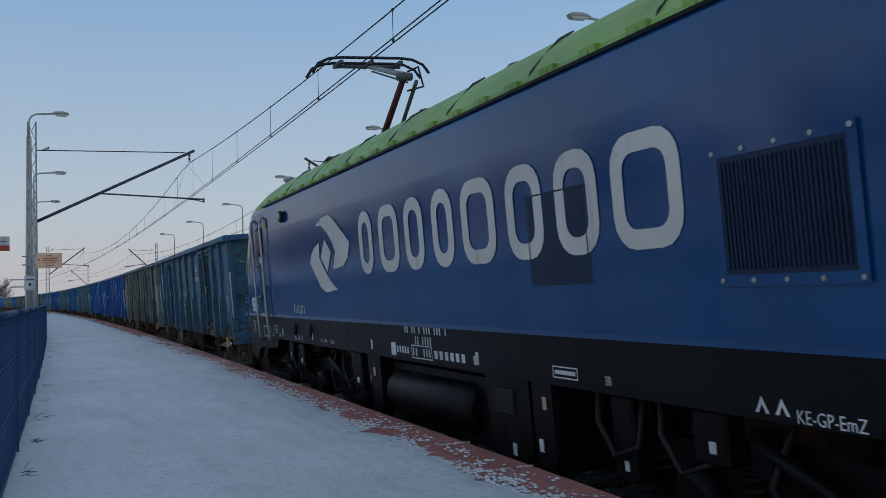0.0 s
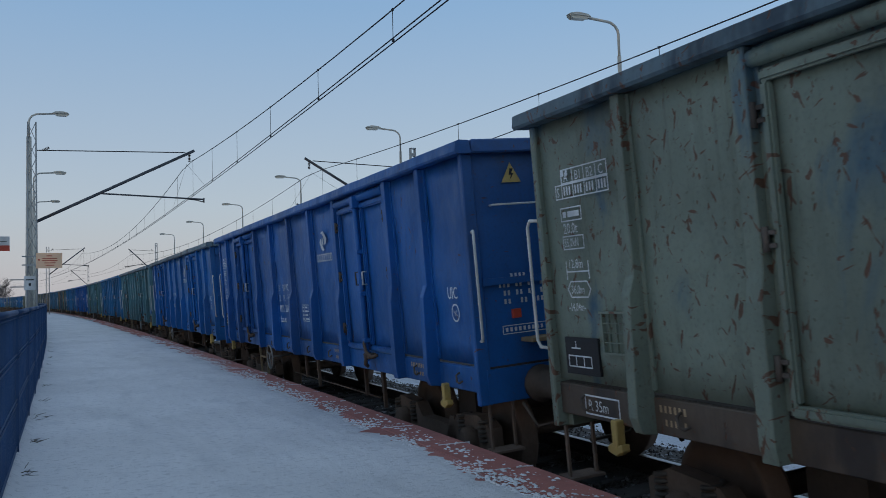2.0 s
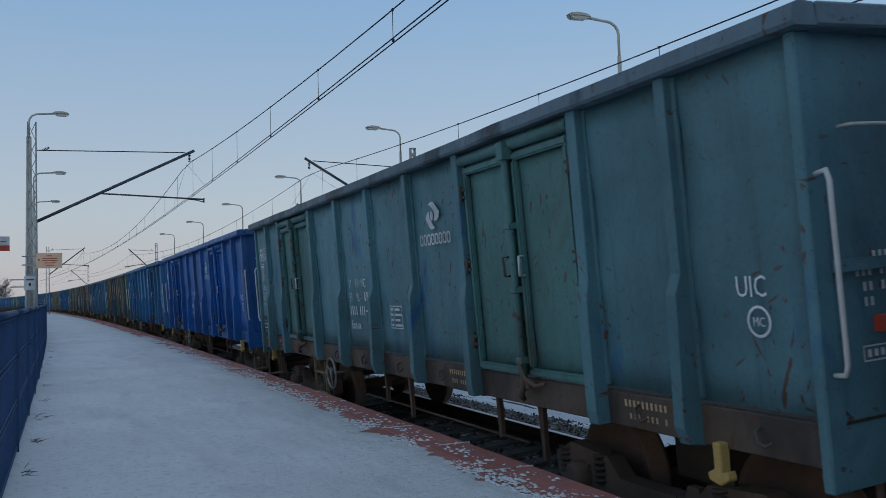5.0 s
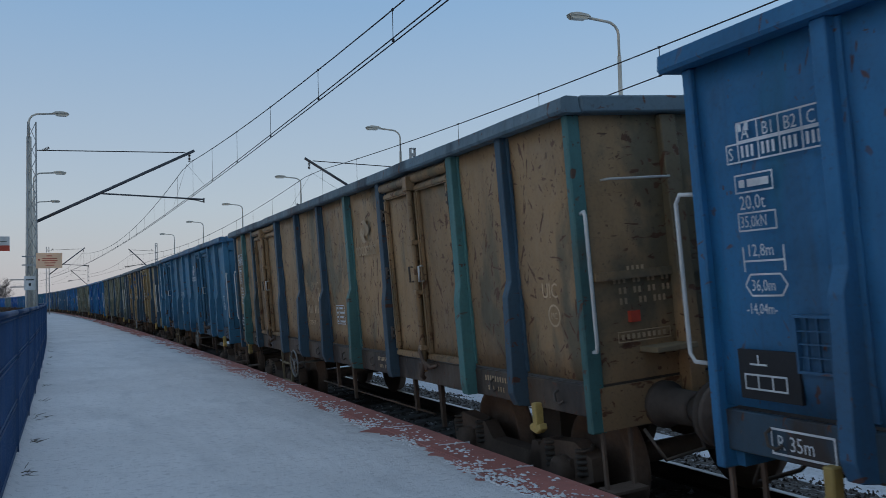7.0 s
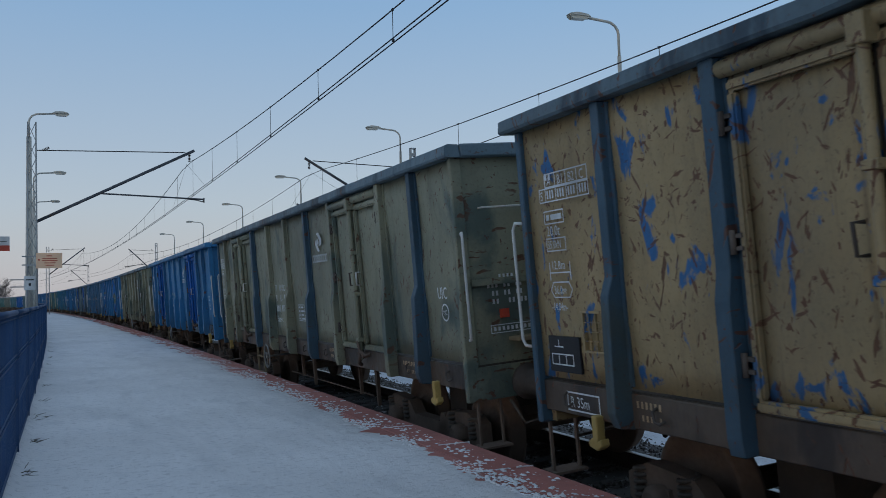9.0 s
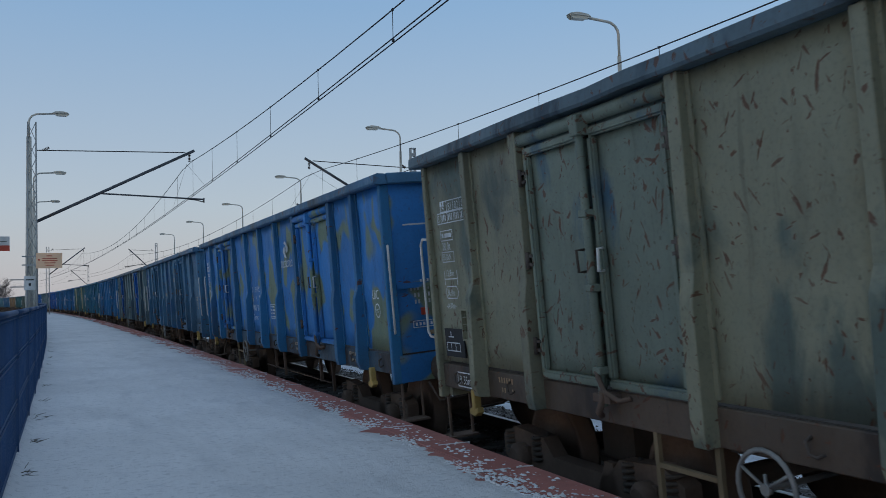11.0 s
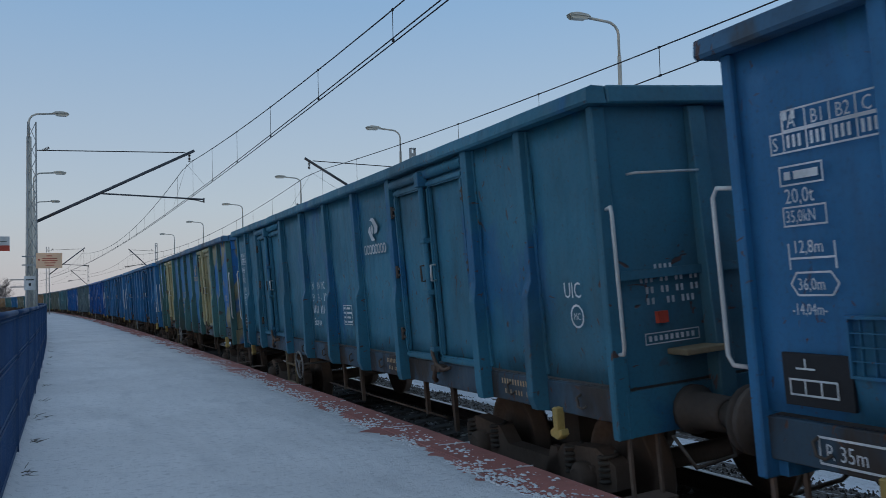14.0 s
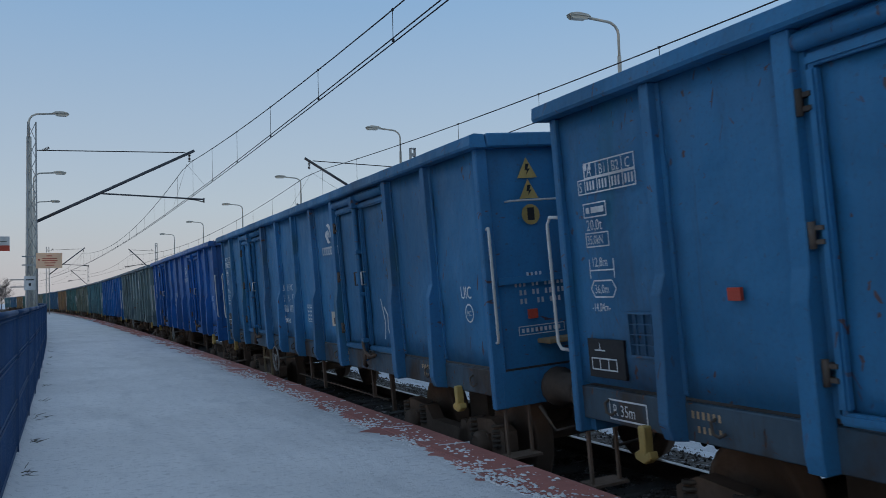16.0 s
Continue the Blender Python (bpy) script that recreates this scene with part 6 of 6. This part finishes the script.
    hatch = part("service_hatch", bm, BLACK_PLATE, loco, "riveted service hatch")
    part("hatch_field", box(B(), lat - 0.002, lat + 0.01, -12.88, -12.12, 2.0, 2.64), GRILLE, hatch)
    # writing
    bm = B()
    m = side_mark(-1.512, -4.72, 1.68)
    for x0, x1 in ((0, 0.06), (0.075, 0.13), (0.145, 0.2), (0.215, 0.27), (0.285, 0.305), (0.32, 0.375), (0.39, 0.445), (0.46, 0.515)):
        bar(bm, x0 * 1.25, x0 * 1.25 + (x1 - x0) * 0.55, 0.0, 0.13, m)
    part("class_bars", bm, MARK, loco)
    bm = B()
    plate = side_mark(lat - 0.002, -1.62, 1.68)
    bar(bm, 0, 0.52, 0, 0.26, plate)
    plate_ob = part("depot_plate", bm, MARK, loco, "white depot name plate")
    bm = B()
    write(bm, "Poludniowy  Zaklad", 0.062, side_mark(lat - 0.005, -1.65, 1.845))
    write(bm, "Spolki w Katowicach", 0.062, side_mark(lat - 0.005, -1.65, 1.735))
    part("plate_text", bm, BLACK_PLATE, plate_ob)
    bm = B()
    write(bm, "2", 0.17, side_mark(lat - 0.003, -2.62, 1.73))
    part("cab_number", bm, MARK, loco)
    band = -1.497
    bm = B()
    for row, q, z, h in (("xx xx x xxx xxx x", 9.28, 1.53, 0.10), ("xx xxxx", 9.55, 1.415, 0.085)):
        for k, c in enumerate(row):
            if c == "x":
                bar(bm, k * 0.065, k * 0.065 + 0.028, 0, h, side_mark(band, -q, z))
    part("number_bars", bm, MARK, loco)
    bm = B()
    m = side_mark(band, -8.83, 1.29)
    bar(bm, 0.0, 0.14, -0.02, 0.12, m)
    for k in range(5):
        bar(bm, 0.18 + k * 0.075, 0.22 + k * 0.075, 0.02, 0.09, m)
    frame_lines(bm, 0.60, 1.14, -0.02, 0.12, 0.012, m)
    for x in (0.64, 0.72, 0.92, 0.99, 1.06):
        bar(bm, x, x + 0.035, 0.01, 0.09, m)
    for k in (0, 1, 2, 3, 4, 5, 7):
        bar(bm, 1.20 + k * 0.125, 1.275 + k * 0.125, 0.005, 0.085, m)
    part("maker_bars", bm, MARK, loco)
    bm = B()
    for text, size, q, z in (("3R", 0.09, 12.92, 1.29), ("4R", 0.075, 6.02, 1.29), ("-14.20m-", 0.062, 6.14, 1.295), ("20.34m", 0.075, 6.48, 1.29), ("5R", 0.10, 4.95, 1.27), ("6R", 0.08, 3.06, 1.27), ("R150m", 0.09, 3.22, 1.36), ("KE-GP-EmZ", 0.10, 14.58, 1.245)):
        write(bm, text, size, side_mark(band, -q, z))
    frame_lines(bm, 0, 0.24, -0.025, 0.10, 0.01, side_mark(band, -3.18, 1.36))
    frame_lines(bm, 0, 0.34, 0, 0.09, 0.01, side_mark(band, -12.25, 1.29))
    bar(bm, 0.03, 0.31, 0.03, 0.06, side_mark(band, -12.25, 1.29))
    for q in (3.75, 5.55, 8.15, 10.95, 15.4):
        bar(bm, 0, 0.06, 0, 0.11, side_mark(band, -q, 1.30))
    for q in (3.52, 4.55, 4.75, 14.30, 14.44):
        flat(bm, [(0, 0), (0.05, 0.09), (0.10, 0), (0.075, 0), (0.05, 0.05), (0.025, 0)], side_mark(band, -q, 1.27))
    frame_lines(bm, 0, 0.17, 0, 0.21, 0.014, side_mark(band - 0.0, -1.52, 1.30))
    bar(bm, 0.05, 0.12, 0.05, 0.16, side_mark(band, -1.52, 1.30))
    part("band_lettering", bm, MARK, loco)
    return loco


LOCO = make_loco()


# ---- trees ----
def bare_tree(name_words, x, y, h, seed, twigs=70):
    rng = random.Random(seed)
    tree = tagged(new("bare_tree"), name_words, "tree", "bare winter trees")
    tree.location = (x, y, -1.05)
    bm = B()
    pts = [(rng.uniform(-0.15, 0.15) * k, rng.uniform(-0.15, 0.15) * k, h * 0.9 * k / 5) for k in range(6)]
    for k, (p, q) in enumerate(zip(pts, pts[1:])):
        tube(bm, p, q, 0.02 * h * (1 - k / 5.5), 7, 0.02 * h * (1 - (k + 1) / 5.5), caps=False)
    part("trunk", bm, BARK, tree)
    bm = B()
    for _ in range(twigs):
        k = rng.uniform(1.3, 5)
        i = min(4, int(k))
        p = Vector(pts[i]).lerp(Vector(pts[i + 1]), k - i)
        a, ln = rng.uniform(0, math.tau), h * rng.uniform(0.12, 0.33) * (1.25 - k / 6)
        q = p + Vector((math.cos(a) * ln, math.sin(a) * ln, ln * rng.uniform(0.4, 1.1)))
        tube(bm, p, q, 0.006 * h * 0.6, 4, 0.002 * h, caps=False)
        for _ in range(7):
            f = rng.uniform(0.3, 1.0)
            c = p.lerp(q, f)
            e = c + Vector((rng.gauss(0, 1), rng.gauss(0, 1), rng.uniform(0.2, 1.4))) * ln * 0.28
            tube(bm, c, e, 0.0018 * h, 3, 0.0006 * h, caps=False)
            for _ in range(2):
                g = e + Vector((rng.gauss(0, 1), rng.gauss(0, 1), rng.uniform(0, 1.2))) * ln * 0.16
                tube(bm, c.lerp(e, 0.6), g, 0.001 * h, 3, 0.0004 * h, caps=False)
    part("crown", bm, BARK, tree, "bare branching twigs")
    return tree


def plant_trees():
    rng = random.Random(21)
    one = [bare_tree("tall leafless tree behind the platform", -24, 0, 12, 1), bare_tree("leafless tree with dense twigs behind the platform", -26, 6, 10, 2, 90)]
    for k in range(84):
        copy_thing(one[k % 2], Matrix.Translation((-30 - rng.uniform(0, 12), -60 + k * 3.0 + rng.uniform(-1, 1), -1.05)) @ Matrix.Rotation(rng.uniform(0, 6), 4, "Z"))
    for k in range(14):
        copy_thing(one[k % 2], Matrix.Translation((-22 - k * 3.0 + rng.uniform(-2, 2), 330 + rng.uniform(0, 40), -1.05)) @ Matrix.Rotation(rng.uniform(0, 6), 4, "Z"))


plant_trees()


# ---- movement ----
def wheels(things, radius):
    """All wheelsets of one size turn alike: the first is keyed, the rest share its keys but stand at their own place."""
    keyed = {}
    for thing in things:
        for ob in [o for o in thing.children_recursive if kind_of(o) == "wheelset"]:
            here = ob.matrix_basis.translation.copy()
            key = round(here.y, 3)
            if key in keyed:
                data = ob.animation_data_create()
                ob.rotation_mode = "QUATERNION"
                data.action = keyed[key].action
                data.action_slot = keyed[key].action_slot
                continue
            rows = []
            for f in range(0, 481):
                t = f / FPS
                rows.append((t, pose(*here, math.degrees((START - train_at(t)) / radius))))
            walk(ob, rows)
            keyed[key] = ob.animation_data


def motions():
    times_keyed = [k * 0.5 for k in range(33)]
    for k, w in enumerate(WAGONS):
        walk(w, [(t, on_track(train_at(t) + PITCH_LENGTH * (k + 0.5))) for t in times_keyed])
    wheels(WAGONS, 0.46)
    wheels([LOCO], 0.60)
    walk(LOCO, [(t, on_track(train_at(t) - 0.19)) for t in times_keyed])


motions()
